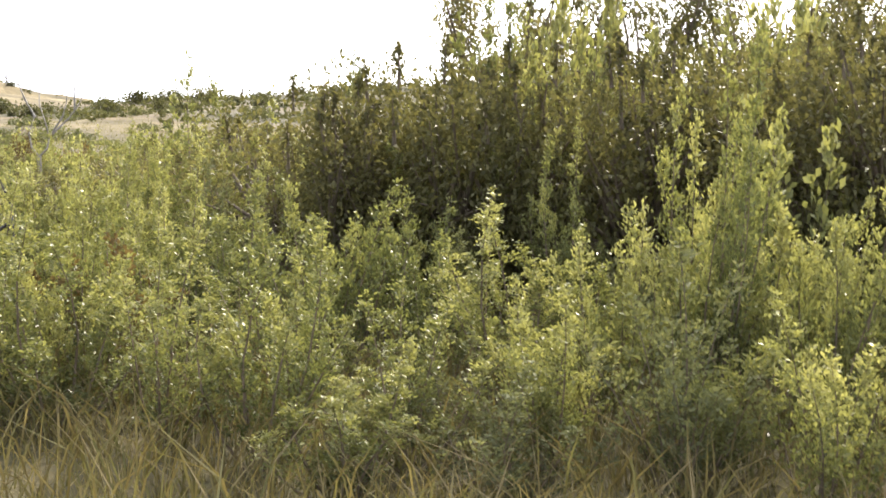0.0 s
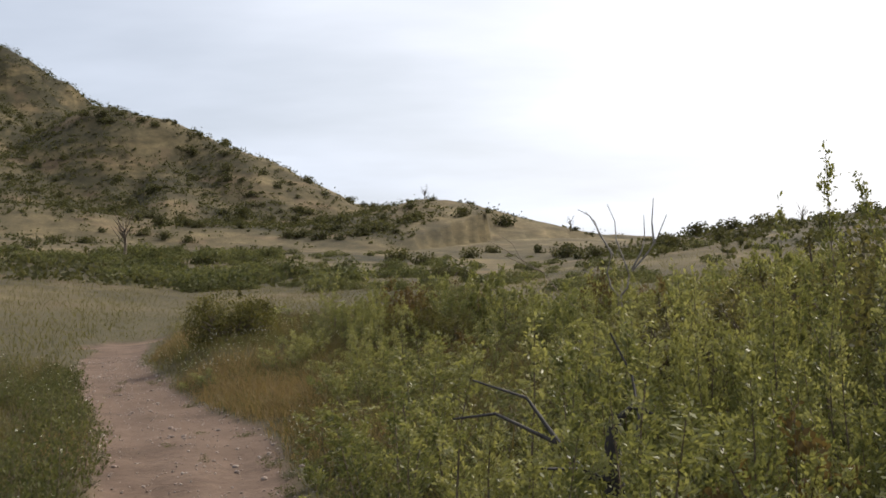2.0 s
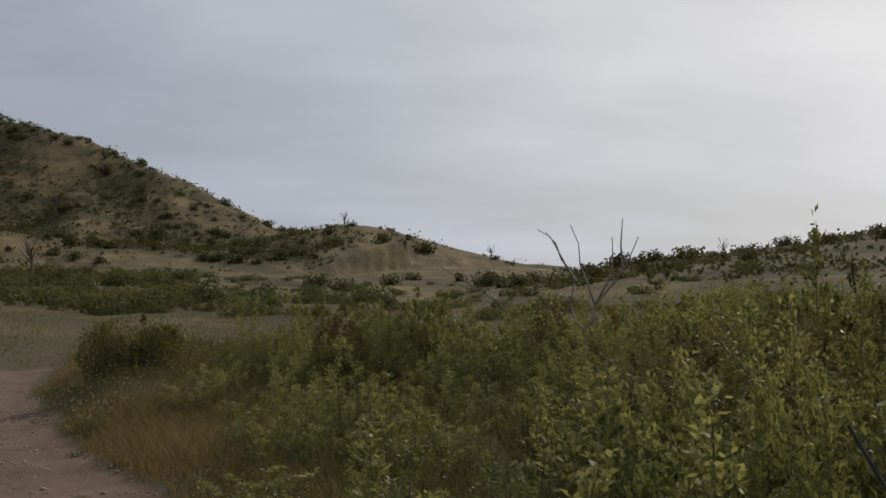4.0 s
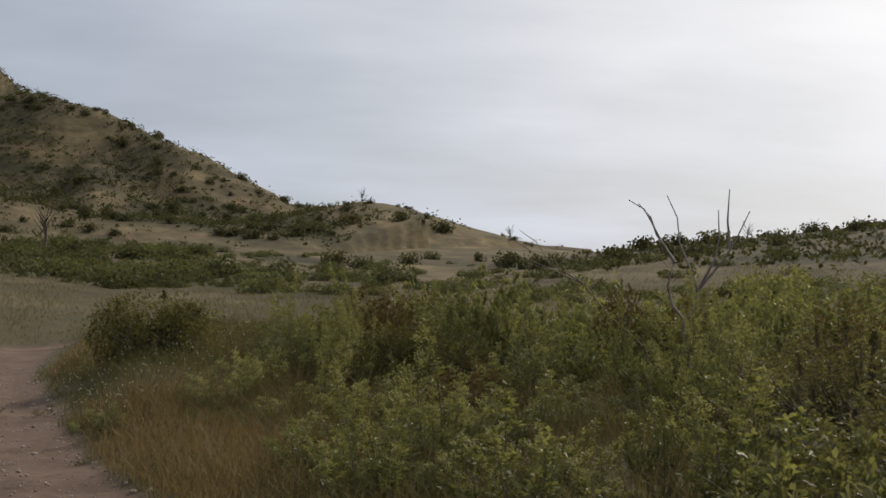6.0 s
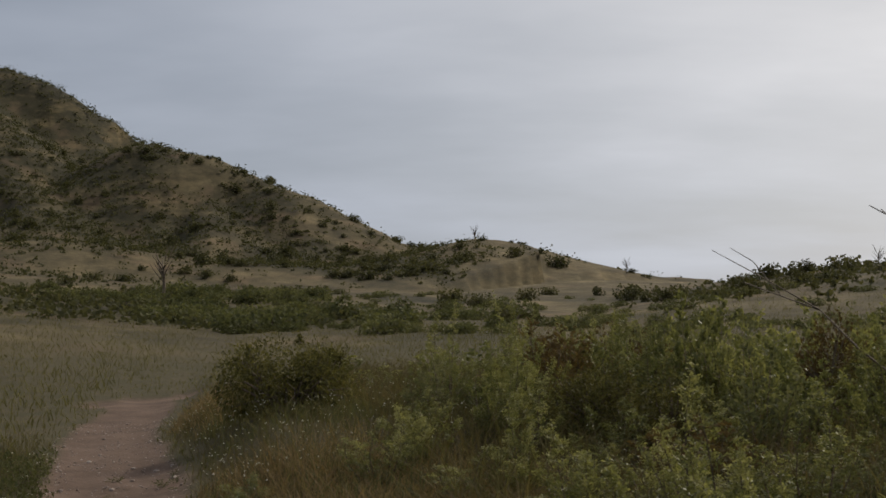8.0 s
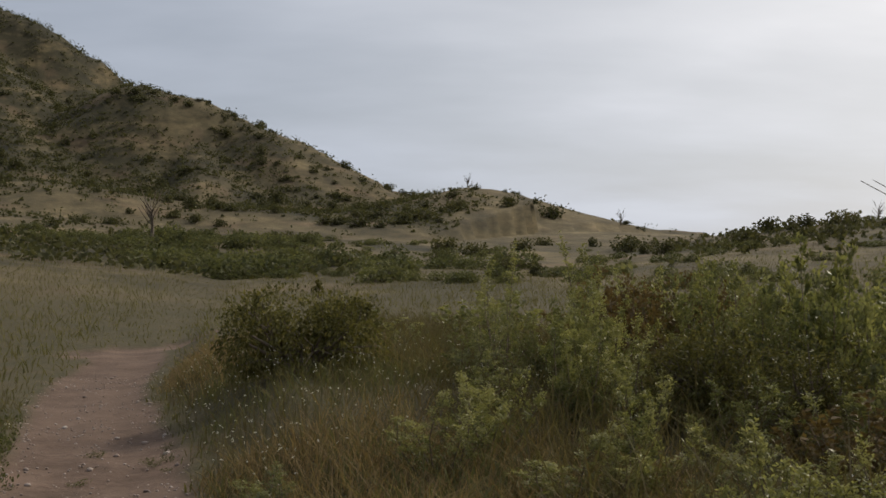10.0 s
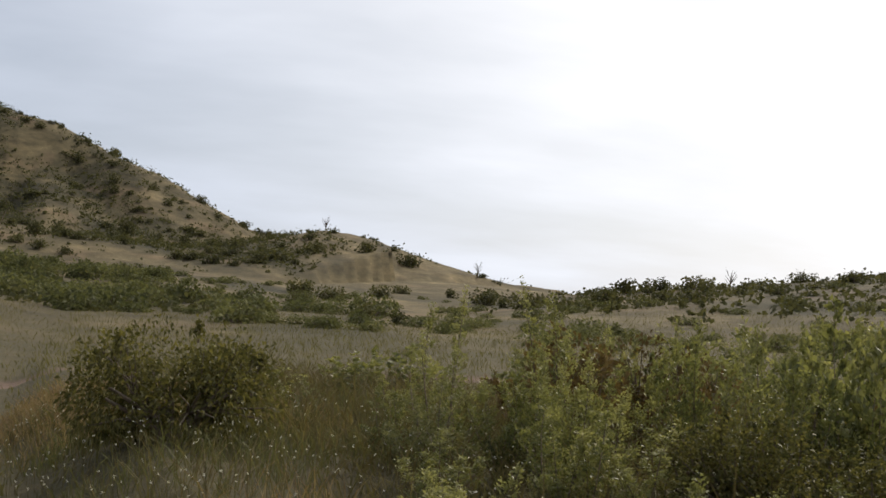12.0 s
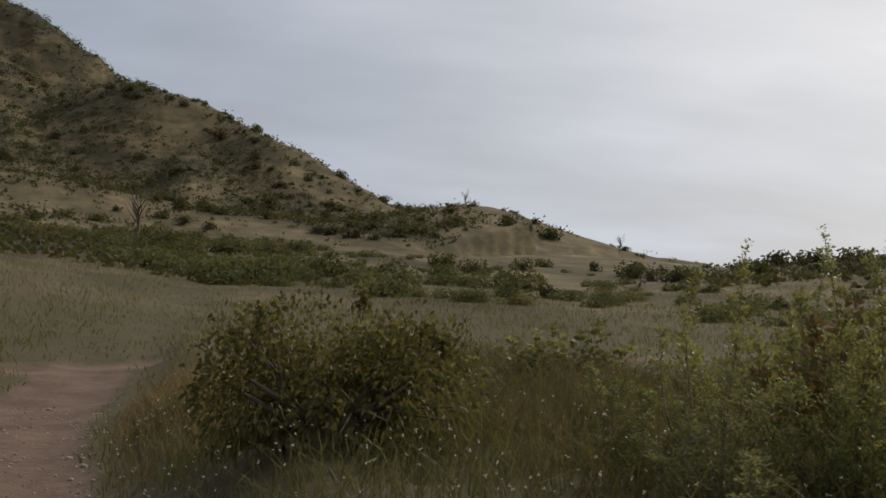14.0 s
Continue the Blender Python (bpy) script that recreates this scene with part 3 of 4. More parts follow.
# ---- near shrubs ----
def shrub_edge(y):
    """x beyond which the shrubs stand, on the +x side of the trail."""
    return np.interp(y, [0, 8, 13, 16, 20, 24, 27, 31, 36, 42], [1.5, 1.3, 1.35, 1.6, 2.1, 1.9, 1.6, 1.5, 1.2, 1.0])


GREEN_LABEL = "bushy upright green shrub with small yellow-green leaves on thin stems"
SAGE_LABEL = "grey-green upright shrub with fine leaves in dry grass"
RUST_LABEL = "rust-brown drying shrub with withered leaves among green shrubs"

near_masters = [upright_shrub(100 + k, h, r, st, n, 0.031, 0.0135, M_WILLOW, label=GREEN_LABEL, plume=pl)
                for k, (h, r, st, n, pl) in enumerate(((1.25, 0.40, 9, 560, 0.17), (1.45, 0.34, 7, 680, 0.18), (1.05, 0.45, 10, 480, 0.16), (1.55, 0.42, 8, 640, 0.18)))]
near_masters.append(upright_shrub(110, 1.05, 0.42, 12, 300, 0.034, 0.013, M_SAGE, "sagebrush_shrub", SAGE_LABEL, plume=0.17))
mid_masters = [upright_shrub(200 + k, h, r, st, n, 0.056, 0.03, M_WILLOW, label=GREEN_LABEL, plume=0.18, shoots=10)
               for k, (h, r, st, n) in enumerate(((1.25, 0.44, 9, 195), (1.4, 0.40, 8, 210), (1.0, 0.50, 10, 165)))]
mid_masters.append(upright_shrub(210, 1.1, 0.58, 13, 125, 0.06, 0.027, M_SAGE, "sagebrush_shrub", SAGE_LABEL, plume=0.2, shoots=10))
rust_masters = [upright_shrub(300, 1.15, 0.6, 14, 120, 0.065, 0.032, M_RUST, "dry_shrub", RUST_LABEL, plume=0.2, shoots=10),
                round_shrub(301, 1.25, 0.85, 11, 2000, 0.08, 0.038, M_RUST, "dry_shrub", RUST_LABEL, "shrub", "shrubs beside the trail", low=0.2)]


def canopy(x, y):
    """Height factor of the shrubs: lower by the verge, taller away from it."""
    f = 0.66 + 0.26 * smooth(0.2, 3.0, x - shrub_edge(y)) + 0.35 * smooth(8, 14, x) - 0.16 * smooth(13, 17, y) * smooth(24, 21, y) + 0.4 * smooth(21.5, 24.5, y) * smooth(34, 29, y) * smooth(0.3, 1.2, x - shrub_edge(y))
    f = f + 0.22 * smooth(2.3, 3.2, x) * smooth(5.5, 8, y) * smooth(17, 14, y) + 0.3 * smooth(2.6, 3.4, x) * smooth(6.5, 8, y) * smooth(12, 10.8, y)
    return f + 0.2 * value_noise(x, y, 3.0, 41, 2)


def scatter_shrubs():
    rng = random.Random(5)
    near, mid, rust = [[] for _ in near_masters], [[] for _ in mid_masters], [[] for _ in rust_masters]
    y = 1.5
    while y < 62:
        step = 0.74 if y < 16 else 0.86 if y < 34 else 1.95
        x = -0.5
        while x < 34:
            gx, gy = x + rng.uniform(-0.35, 0.35) * step, y + rng.uniform(-0.35, 0.35) * step
            x += step * (1 if gx < 6 else 1.25 if gx < 11 else 1.6)
            bearing = math.degrees(math.atan2(gx, max(gy, 0.1)))
            if bearing > 62 or gx < float(shrub_edge(gy)) + rng.uniform(-0.2, 0.3) or math.hypot(gx, gy) < 4.7 or (bearing < 30 and math.hypot(gx - 0.4, gy - 1.4) < 4.7):
                continue
            patch = float(value_noise(gx, gy, 6.0, 51, 3))
            if gy < 34 and float(value_noise(gx, gy, 1.9, 53, 2)) < -0.32:
                continue
            # beyond the thicket the growth is low and thin on the meadow's side
            meadow = gy > 25.5 and gx < 0.36 * (gy - 17.7) + 0.3
            if (meadow and (rng.random() < 0.55 or gy > 36)) or (gy > 34 and (gx < 0.36 * gy or patch < -0.15)):
                continue
            if gx > 4 and math.hypot(gx - 6.28, gy - 21.3) < 1.0:
                continue
            f = float(canopy(gx, gy)) * rng.choice([rng.uniform(0.55, 0.85), rng.uniform(0.9, 1.25)]) * (1 + 0.6 * min(0.0, float(value_noise(gx, gy, 1.9, 77, 2))))
            wide = rng.uniform(0.8, 1.25) * (1.15 if gy > 30 else 1.0)
            f = f * 1.3 if gx > 5.5 and gy < 18 else min(f * (1.18 if 3.8 < gx < 5.2 and gy > 21 else 0.85 if 5.2 < gx < 9 and gy > 19 else 1.0), (0.9 if gy < 21 else 1.15 if gx < 3.8 or gx > 5.2 else 1.4) / wide) if gy > 12 else min(f, 1.25 if gx > 2.9 and gy < 11.5 else 0.95) if gy > 9 else min(f, 1.1) if gy > 6 else f
            f = f * 0.55 if meadow else f
            spot = (gx, gy, rng.uniform(0, 360), wide, f)
            reddish = 0.8 * math.exp(-((gx - 4.5) ** 2 + (gy - 26.6) ** 2) / 0.9) + 0.25 * math.exp(-((gx - 8.0) ** 2 + (gy - 29.0) ** 2) / 14)
            if rng.random() < (0.012 if gy > 20 else 0.0) + 0.5 * reddish:
                rust[rng.randrange(2)].append((gx, gy, spot[2], spot[3], f))
            elif ((gx < 6 and 3 < gy < 13) or (gx < 4.6 and gy < 29)) and len(sum(near, [])) < (58 if gy < 15 else 118):
                near[4 if rng.random() < 0.2 + 0.25 * (patch > 0.2) else rng.randrange(4)].append(spot)
            else:
                mid[3 if rng.random() < 0.3 else rng.randrange(3)].append(spot)
        y += step
    for k, (gx, gy, f) in enumerate(((1.62, 6.3, 0.85), (1.3, 6.7, 0.8), (2.1, 6.3, 0.95), (1.5, 7.5, 0.85), (1.2, 8.3, 0.8), (2.3, 6.9, 1.0), (1.3, 9.4, 0.8), (1.85, 6.65, 0.85), (2.0, 7.7, 1.0), (3.1, 7.6, 0.95), (2.9, 8.5, 0.92), (3.5, 8.9, 0.95), (3.9, 10.3, 0.92), (3.2, 10.1, 0.9), (2.55, 23.9, 0.98), (2.95, 24.3, 0.95), (2.43, 22.4, 0.72), (2.6, 22.6, 0.75), (1.65, 21.8, 0.72), (1.25, 21.3, 0.45), (2.3, 20.5, 0.7), (2.75, 23.4, 0.9), (3.1, 23.7, 0.98), (2.3, 24.6, 0.85), (1.9, 15.7, 0.8), (2.2, 18.1, 0.8), (1.75, 16.4, 0.7), (2.6, 17.0, 0.85), (0.15, 20.9, 0.3),  (5.9, 20.3, 1.08), (5.5, 19.5, 1.0), (6.2, 20.2, 1.05), (5.65, 20.9, 1.05), (6.6, 20.5, 1.0), (4.35, 4.75, 1.35), (4.75, 4.45, 1.5), (5.1, 4.9, 1.5), (5.0, 3.9, 1.3), (5.4, 4.3, 1.45), (2.45, 4.9, 0.75), (3.0, 4.6, 0.7), (3.5, 4.2, 0.8), (4.1, 3.7, 0.8), (2.2, 5.4, 0.75), (2.8, 5.3, 0.85))):
        near[k % 4].append((gx, gy, k * 70.0, 0.95, f))
    rust[0].append((2.5, 7.1, 10.0, 0.8, 1.0))
    rust[1] += [(4.2, 26.5, 40.0, 0.8, 1.35), (4.9, 27.0, 160.0, 0.85, 1.4), (5.0, 26.0, 300.0, 0.75, 1.4), (7.6, 26.4, 250.0, 0.75, 1.9)]
    for masters, lots in ((near_masters, near), (mid_masters, mid), (rust_masters, rust)):
        for m, spots in zip(masters, lots):
            spots.sort(key=lambda s: math.hypot(s[0], s[1] - 12))
            place(m, spots, 52)


scatter_shrubs()

# evergreen bushes that stand out
bush = round_shrub(403, 1.32, 0.98, 15, 9500, 0.055, 0.027, M_OLIVE, "evergreen_bush", "rounded dark evergreen bush with leathery leaves beside the trail", "bush", low=0.2, sprigs=10, sprig=0.02)
place(bush, [(0.55, 26.4, 20, 0.84, 1.32)])
tall = round_shrub(401, 2.1, 1.15, 18, 9000, 0.058, 0.028, M_DARK, "evergreen_bush", "tall dark evergreen bush with leafy shoots above green shrubs", "bush", "tall evergreen bushes", sprigs=12, sprig=0.03)
place(tall, [(4.9, 8.9, 0, 0.9, 1.22), (5.6, 8.4, 130, 0.95, 1.32), (6.3, 7.9, 220, 0.95, 1.32), (6.9, 7.2, 310, 0.95, 1.35), (7.6, 6.3, 70, 1.0, 1.25), (8.0, 5.6, 170, 1.05, 1.3), (8.8, 6.8, 20, 1.05, 1.2), (7.0, 10.2, 40, 0.9, 0.9), (9.2, 9.4, 90, 0.9, 0.95), (5.6, 16.6, 60, 0.72, 0.9), (8.3, 17.5, 250, 0.8, 0.95), (4.4, 12.9, 200, 0.8, 0.8), (5.3, 13.7, 100, 0.85, 0.9), (6.4, 14.2, 10, 0.9, 1.05)])
sumac = round_shrub(402, 1.6, 0.95, 16, 8000, 0.05, 0.025, M_OLIVE, "sumac_bush", "olive-green sumac bush with yellowing leaf tips among shrubs", "bush", "sumac bushes", low=0.2, sprigs=14, sprig=0.03)
place(sumac, [(3.5, 22.5, 20, 0.62, 1.1), (3.95, 21.8, 240, 0.6, 1.05), (4.7, 23.6, 150, 0.85, 0.85), (4.3, 26.8, 300, 0.85, 0.95), (6.1, 27.5, 80, 0.9, 0.9), (7.4, 24.6, 200, 0.9, 0.9)])


# trees over the shrubs
def small_tree(seed, h, crown):
    rng = np.random.default_rng(seed)
    root = thing("tree", "small open tree with thin dark limbs and sparse leaves", "tree", "trees above the shrubs")
    lines, P, D = [], [], []
    trunk = np.array([[0, 0, 0], [0.05, 0.02, h * 0.2], [-0.04, 0.05, h * 0.42]])
    lines.append((trunk, np.array([0.09, 0.07, 0.055])))
    for k in range(11):
        a = rng.uniform(0, 2 * math.pi)
        start = trunk[1] + (trunk[2] - trunk[1]) * rng.uniform(0.2, 1)
        tip = np.array([math.cos(a) * crown * rng.uniform(0.3, 1), math.sin(a) * crown * rng.uniform(0.3, 1), h * rng.uniform(0.6, 1.0)])
        mid = (start + tip) / 2 + rng.normal(scale=0.12, size=3)
        lines.append((np.array([start, mid, tip]), np.array([0.04, 0.022, 0.007])))
        for m in range(7):
            t = rng.uniform(0.35, 1)
            p = start + (tip - start) * t
            e = rng.normal(size=3) * [1, 1, 0.8]
            e = e / np.linalg.norm(e) * rng.uniform(0.25, 0.6)
            lines.append((np.array([p, p + e * 0.5 + [0, 0, 0.04], p + e]), np.array([0.011, 0.007, 0.003])))
            n = 75
            P.append(p + e * rng.uniform(0.3, 1.05, n)[:, None] + rng.normal(scale=0.09, size=(n, 3)))
            D.append(rng.normal(size=(n, 3)) + [0, 0, -0.3])
    part("trunk", *tubes(lines[:1], 6), M_STEM, root)
    tagged(part("limb_frame", *tubes(lines[1:], 4), M_STEM, root), kind="stuff")
    part("crown", *blades(rng, np.concatenate(P), np.concatenate(D), 0.085, 0.035, 0.4), M_DARK, root)
    return root


place(small_tree(410, 3.9, 1.5), [(10.0, 12.6, 0, 1.0, 1.0), (11.8, 12.6, 100, 1.05, 1.0), (13.4, 12.2, 200, 1.0, 0.95), (15.6, 11.6, 300, 1.1, 1.0), (12.6, 10.2, 40, 0.9, 1.05)])


# ---- dead wood ----
def dead_tree():
    root = thing("dead_tree", "bare bleached dead tree with forked branches above shrubs", "dead tree")
    z = 0.02
    root.matrix_basis = pose(6.43, 21.33, z)
    V = Vector
    trunk = [(0, 0, 0), (0.02, 0, 0.55), (0.0, 0.02, 1.1)]
    part("trunk", *tubes([(trunk, [0.05, 0.042, 0.036])], 6), M_DEAD, root)
    forks = [
        [(0, 0.02, 1.06), (-0.10, 0.1, 1.22), (-0.12, 0.2, 1.45), (0.0, 0.3, 1.72), (-0.05, 0.45, 1.92), (-0.25, 0.55, 2.35), (-0.42, 0.6, 2.46)],
        [(0, 0.02, 1.06), (0.13, 0.0, 1.2), (0.2, 0.1, 1.4), (0.14, 0.2, 1.7), (0.1, 0.35, 1.95), (0.14, 0.5, 2.25), (0.08, 0.65, 2.52)],
        [(0.02, 0.3, 1.72), (-0.12, 0.5, 2.05), (-0.17, 0.55, 2.25), (-0.3, 0.6, 2.42)],
        [(0.2, 0.1, 1.4), (0.42, 0.1, 1.75), (0.5, 0.15, 2.0), (0.52, 0.2, 2.32)],
        [(0.2, 0.1, 1.4), (0.55, 0.2, 1.72), (0.72, 0.2, 1.95), (0.84, 0.05, 2.3)],
        [(0.66, 0.2, 1.87), (0.68, 0.3, 2.2), (0.76, 0.4, 2.58)],
    ]
    for f in forks:
        part("branch", *tubes([(f, np.linspace(0.019, 0.005, len(f)))], 5), M_DEAD, root)
    return root


dead_tree()


def leaning_branch(name, label, pts, r0, r1, mat, twigs):
    x, y = pts[0][:2]
    root = thing(name, label, "dead branch")
    z = height(x, y)
    root.matrix_basis = pose(x, y, z)
    loc = [(a - x, b - y, c - z) for a, b, c in pts]
    part("main_branch", *tubes([(loc, np.linspace(r0, r1, len(loc)))], 5), mat, root)
    for t in twigs:
        part("twig", *tubes([([(a - x, b - y, c - z) for a, b, c in t], np.linspace(r1 * 1.3, r1 * 0.4, len(t)))], 4), mat, root)


zc = height(6.1, 20.9)
leaning_branch("fallen_branch", "grey dead branch leaning over green shrubs", [(5.87, 20.6, zc - 0.02), (5.77, 20.9, zc + 0.75), (5.47, 21.2, zc + 1.1), (5.32, 21.6, zc + 1.45), (4.87, 22.3, zc + 1.75)], 0.013, 0.006, M_STEM,
               [[(5.32, 21.6, zc + 1.45), (4.82, 21.8, zc + 1.8), (4.47, 22.0, zc + 2.05)], [(5.12, 22.0, zc + 1.6), (5.02, 22.4, zc + 1.95), (4.87, 22.6, zc + 2.1)]])

zs = height(1.95, 7.1) - 0.08
stump = thing("burnt_stump", "charred black stump with dead branches among green shrubs", "stump")
stump.matrix_basis = pose(1.9, 7.1, zs)
part("trunk", *tubes([([(0, 0, -0.02), (0.02, 0.0, 0.4), (-0.02, 0.02, 0.75), (0.0, 0.0, 0.95)], [0.065, 0.05, 0.042, 0.02])], 7), M_CHAR, stump)
for f, r0 in (([(0, 0, 0.92), (0.05, -0.05, 0.98), (0.12, -0.08, 0.95)], 0.016), ([(-0.02, 0, 0.7), (-0.16, -0.12, 0.78), (-0.32, -0.16, 0.8)], 0.012), ([(0, 0, 0.6), (-0.22, -0.05, 0.86), (-0.42, 0.1, 0.97), (-0.56, 0.2, 0.95)], 0.011),
              ([(-0.22, -0.05, 0.86), (-0.3, 0.1, 1.02), (-0.46, 0.3, 1.08)], 0.009), ([(0.02, 0, 0.5), (0.17, 0.25, 0.9), (0.2, 0.4, 1.05), (0.15, 0.5, 1.22)], 0.008)):
    part("branch", *tubes([(f, np.linspace(r0, 0.004, len(f)))], 5), M_CHAR, stump)


# ---- grass ----
def grass(name, label, seed, count, box, keep, tall, wide, mat, clump=0.0):
    """A sheet of single blades over a stretch of ground, thinned by keep(x, y)."""
    rng = np.random.default_rng(seed)
    x, y = rng.uniform(box[0], box[1], count), rng.uniform(box[2], box[3], count)
    ok = rng.uniform(0, 1, count) < keep(x, y)
    x, y = x[ok], y[ok]
    n = len(x)
    z = land(x, y)[0]
    lean = rng.normal(scale=0.6, size=(n, 2))
    room = 0.45 + 0.55 * smooth(0.0, 0.7, np.maximum(curve_at(y, TRAIL_Y, TRAIL_A) - x, x - curve_at(y, TRAIL_Y, TRAIL_B)))
    h = room * tall * rng.uniform(0.35, 1.2, n) * (1 + 0.35 * value_noise(x, y, 1.6, seed, 2))
    a = rng.uniform(0, math.pi, n)
    s = np.stack([np.cos(a), np.sin(a), 0 * a], -1) * (wide * rng.uniform(0.6, 1.3, n))[:, None]
    p = np.stack([x, y, z - 0.01], -1)
    mid = p + np.stack([lean[:, 0] * h * 0.35, lean[:, 1] * h * 0.35, h * 0.6], -1)
    tip = p + np.stack([lean[:, 0] * h, lean[:, 1] * h, h], -1)
    V = np.stack([p - s * 0.5, p + s * 0.5, mid + s * 0.45, tip, mid - s * 0.45], 1).reshape(-1, 3)
    k = 5 * np.arange(n)[:, None]
    me = link_mesh(name, V, k + [0, 1, 2, 4], mat)
    bmv = V.reshape(-1, 5, 3)
    tips = bmv[:, [4, 2, 3], :].reshape(-1, 3)
    ob = new(name, me)
    tagged(ob, label, "grass", kind="stuff")
    cap = new(name + "_tips", link_mesh(name + "_tips", tips, np.arange(len(tips)).reshape(-1, 3), mat))
    cap.parent = ob
    tagged(cap, kind="stuff")
    return n


def verge(x, y):
    return (1 - trail_mask(x, y))


grass("dry_grass", "knee-high dry brown grass along the trail", 61, 120000, (-7, 3.2, 3, 34),
      lambda x, y: verge(x, y) ** 3 * smooth(34, 21, y) * (0.35 + 0.65 * smooth(-0.2, 0.4, value_noise(x, y, 2.2, 8, 3))), 0.29, 0.0062, M_GRASS)
grass("reddish_grass", "reddish dry grass between trail and shrubs", 62, 62000, (-1.2, 3.4, 13, 33),
      lambda x, y: verge(x, y) ** 3 * smooth(-0.35, 0.25, value_noise(x, y, 2.6, 14, 2)) * (x < shrub_edge(y) + 0.6), 0.28, 0.0075, M_RED_GRASS)
grass("meadow_grass", "pale dry meadow grass on the valley floor", 63, 115000, (-34, 40, 13, 105),
      lambda x, y: verge(x, y) * np.where(x > 0, smooth(25, 30, y), smooth(13, 29, y)) * (0.3 + 0.7 * smooth(100, 40, y)), 0.22, 0.018, M_PALE_GRASS)


grass("undergrowth_grass", "dark dry grass growing between the shrubs", 64, 36000, (1.0, 10, 1.5, 36),
      lambda x, y: smooth(0.0, 0.5, x - shrub_edge(y) + 0.6), 0.5, 0.010, M_GRASS)


grass("bank_grass", "green-brown dry grass in front of the trailside shrubs", 65, 6500, (0.9, 6.0, 2.6, 6.6),
      lambda x, y: verge(x, y) ** 2 * (0.4 + 0.6 * smooth(-0.2, 0.4, value_noise(x, y, 1.6, 5, 2))), 0.24, 0.0065, M_GRASS)


grass("olive_grass", "olive-green grass tufts in the dry verge", 66, 34000, (-2.2, 3.3, 14, 31),
      lambda x, y: verge(x, y) ** 3 * smooth(-0.2, 0.35, value_noise(x, y, 1.3, 19, 3)), 0.26, 0.0075, M_WEED)


def seed_heads():
    """Pale dry seed heads standing over the verge grass."""
    rng = np.random.default_rng(67)
    x, y = rng.uniform(-2.0, 3.2, 2600), rng.uniform(12, 31, 2600)
    keep = (trail_mask(x, y) < 0.1) & (x > curve_at(y, TRAIL_Y, TRAIL_B)) & (value_noise(x, y, 1.8, 29, 2) > 0.0)
    x, y = x[keep], y[keep]
    z = land(x, y)[0] + rng.uniform(0.18, 0.36, len(x))
    stalk = [(np.array([[a, b, c - 0.3], [a, b, c]]), np.array([0.0016, 0.001])) for a, b, c in zip(x, y, z)]
    ob = tagged(new("verge_seed_stalks", link_mesh("verge_seed_stalks", *tubes(stalk, 3), M_GRASS)), "thin dry stalks with pale seed heads over verge grass", "grass", kind="stuff")
    P = np.repeat(np.stack([x, y, z], -1), 4, 0)
    tagged(part("seed_head_tufts", *blades(rng, P, rng.normal(size=P.shape), 0.013, 0.009), M_FLOWER, ob), kind="stuff")


seed_heads()


# ---- weeds by the trail ----
def weed(seed, h, r, n_stem, leaf):
    root = upright_shrub(seed, h, r, n_stem, 30, leaf, leaf * 0.45, M_WEED, "weed", "low green weed with pale seed heads beside the trail", "weed", "weeds beside the trail", plume=0.1, shoots=6)
    rng = np.random.default_rng(seed + 7)
    n = 2
    a, q = rng.uniform(0, 6.28, n), np.sqrt(rng.uniform(0, 1, n)) * r
    P = np.stack([np.cos(a) * q, np.sin(a) * q, h * rng.uniform(0.7, 1.05, n)], -1)
    for p in P:
        head = np.repeat(p[None], 5, 0) + rng.normal(scale=0.004, size=(5, 3))
        tagged(part("seed_head", *blades(rng, head, rng.normal(size=(5, 3)), 0.010, 0.008), M_FLOWER, root, "pale dry seed head"), kind="stuff")
    return root


def scatter_weeds():
    rng = random.Random(9)
    masters = [weed(500, 0.42, 0.26, 12, 0.036), weed(501, 0.34, 0.3, 12, 0.04), weed(502, 0.5, 0.22, 11, 0.034)]
    lots = [[], [], []]
    for k in range(900):
        if k < 520:
            y = 5.5 + 20 * rng.random() ** 1.5
            x = float(curve_at(y, TRAIL_Y, TRAIL_A)) - abs(rng.gauss(0, 1.1)) - 0.05
        else:
            y = rng.uniform(12, 33)
            x = float(curve_at(y, TRAIL_Y, TRAIL_B)) + abs(rng.gauss(0, 1.4)) + 0.2
            if x > float(shrub_edge(y)) + 0.5:
                continue
        if float(value_noise(np.array([x]), np.array([y]), 2.4, 77, 2)[0]) < (-0.25 if k < 520 else -0.05):
            continue
        lots[rng.randrange(3)].append((x, y, rng.uniform(0, 360), rng.uniform(0.75, 1.25), rng.uniform(0.75, 1.2)))
    for k in range(45):
        y = rng.uniform(9, 25)
        a, b = float(curve_at(y, TRAIL_Y, TRAIL_A)), float(curve_at(y, TRAIL_Y, TRAIL_B))
        lots[k % 3].insert(0, (a + (b - a) * rng.choice([rng.gauss(0.5, 0.08), rng.gauss(0.04, 0.04), rng.gauss(0.95, 0.05)]), y, rng.uniform(0, 360), rng.uniform(0.25, 0.5), rng.uniform(0.3, 0.7)))
    for m, s in zip(masters, lots):
        place(m, s[:75])


scatter_weeds()


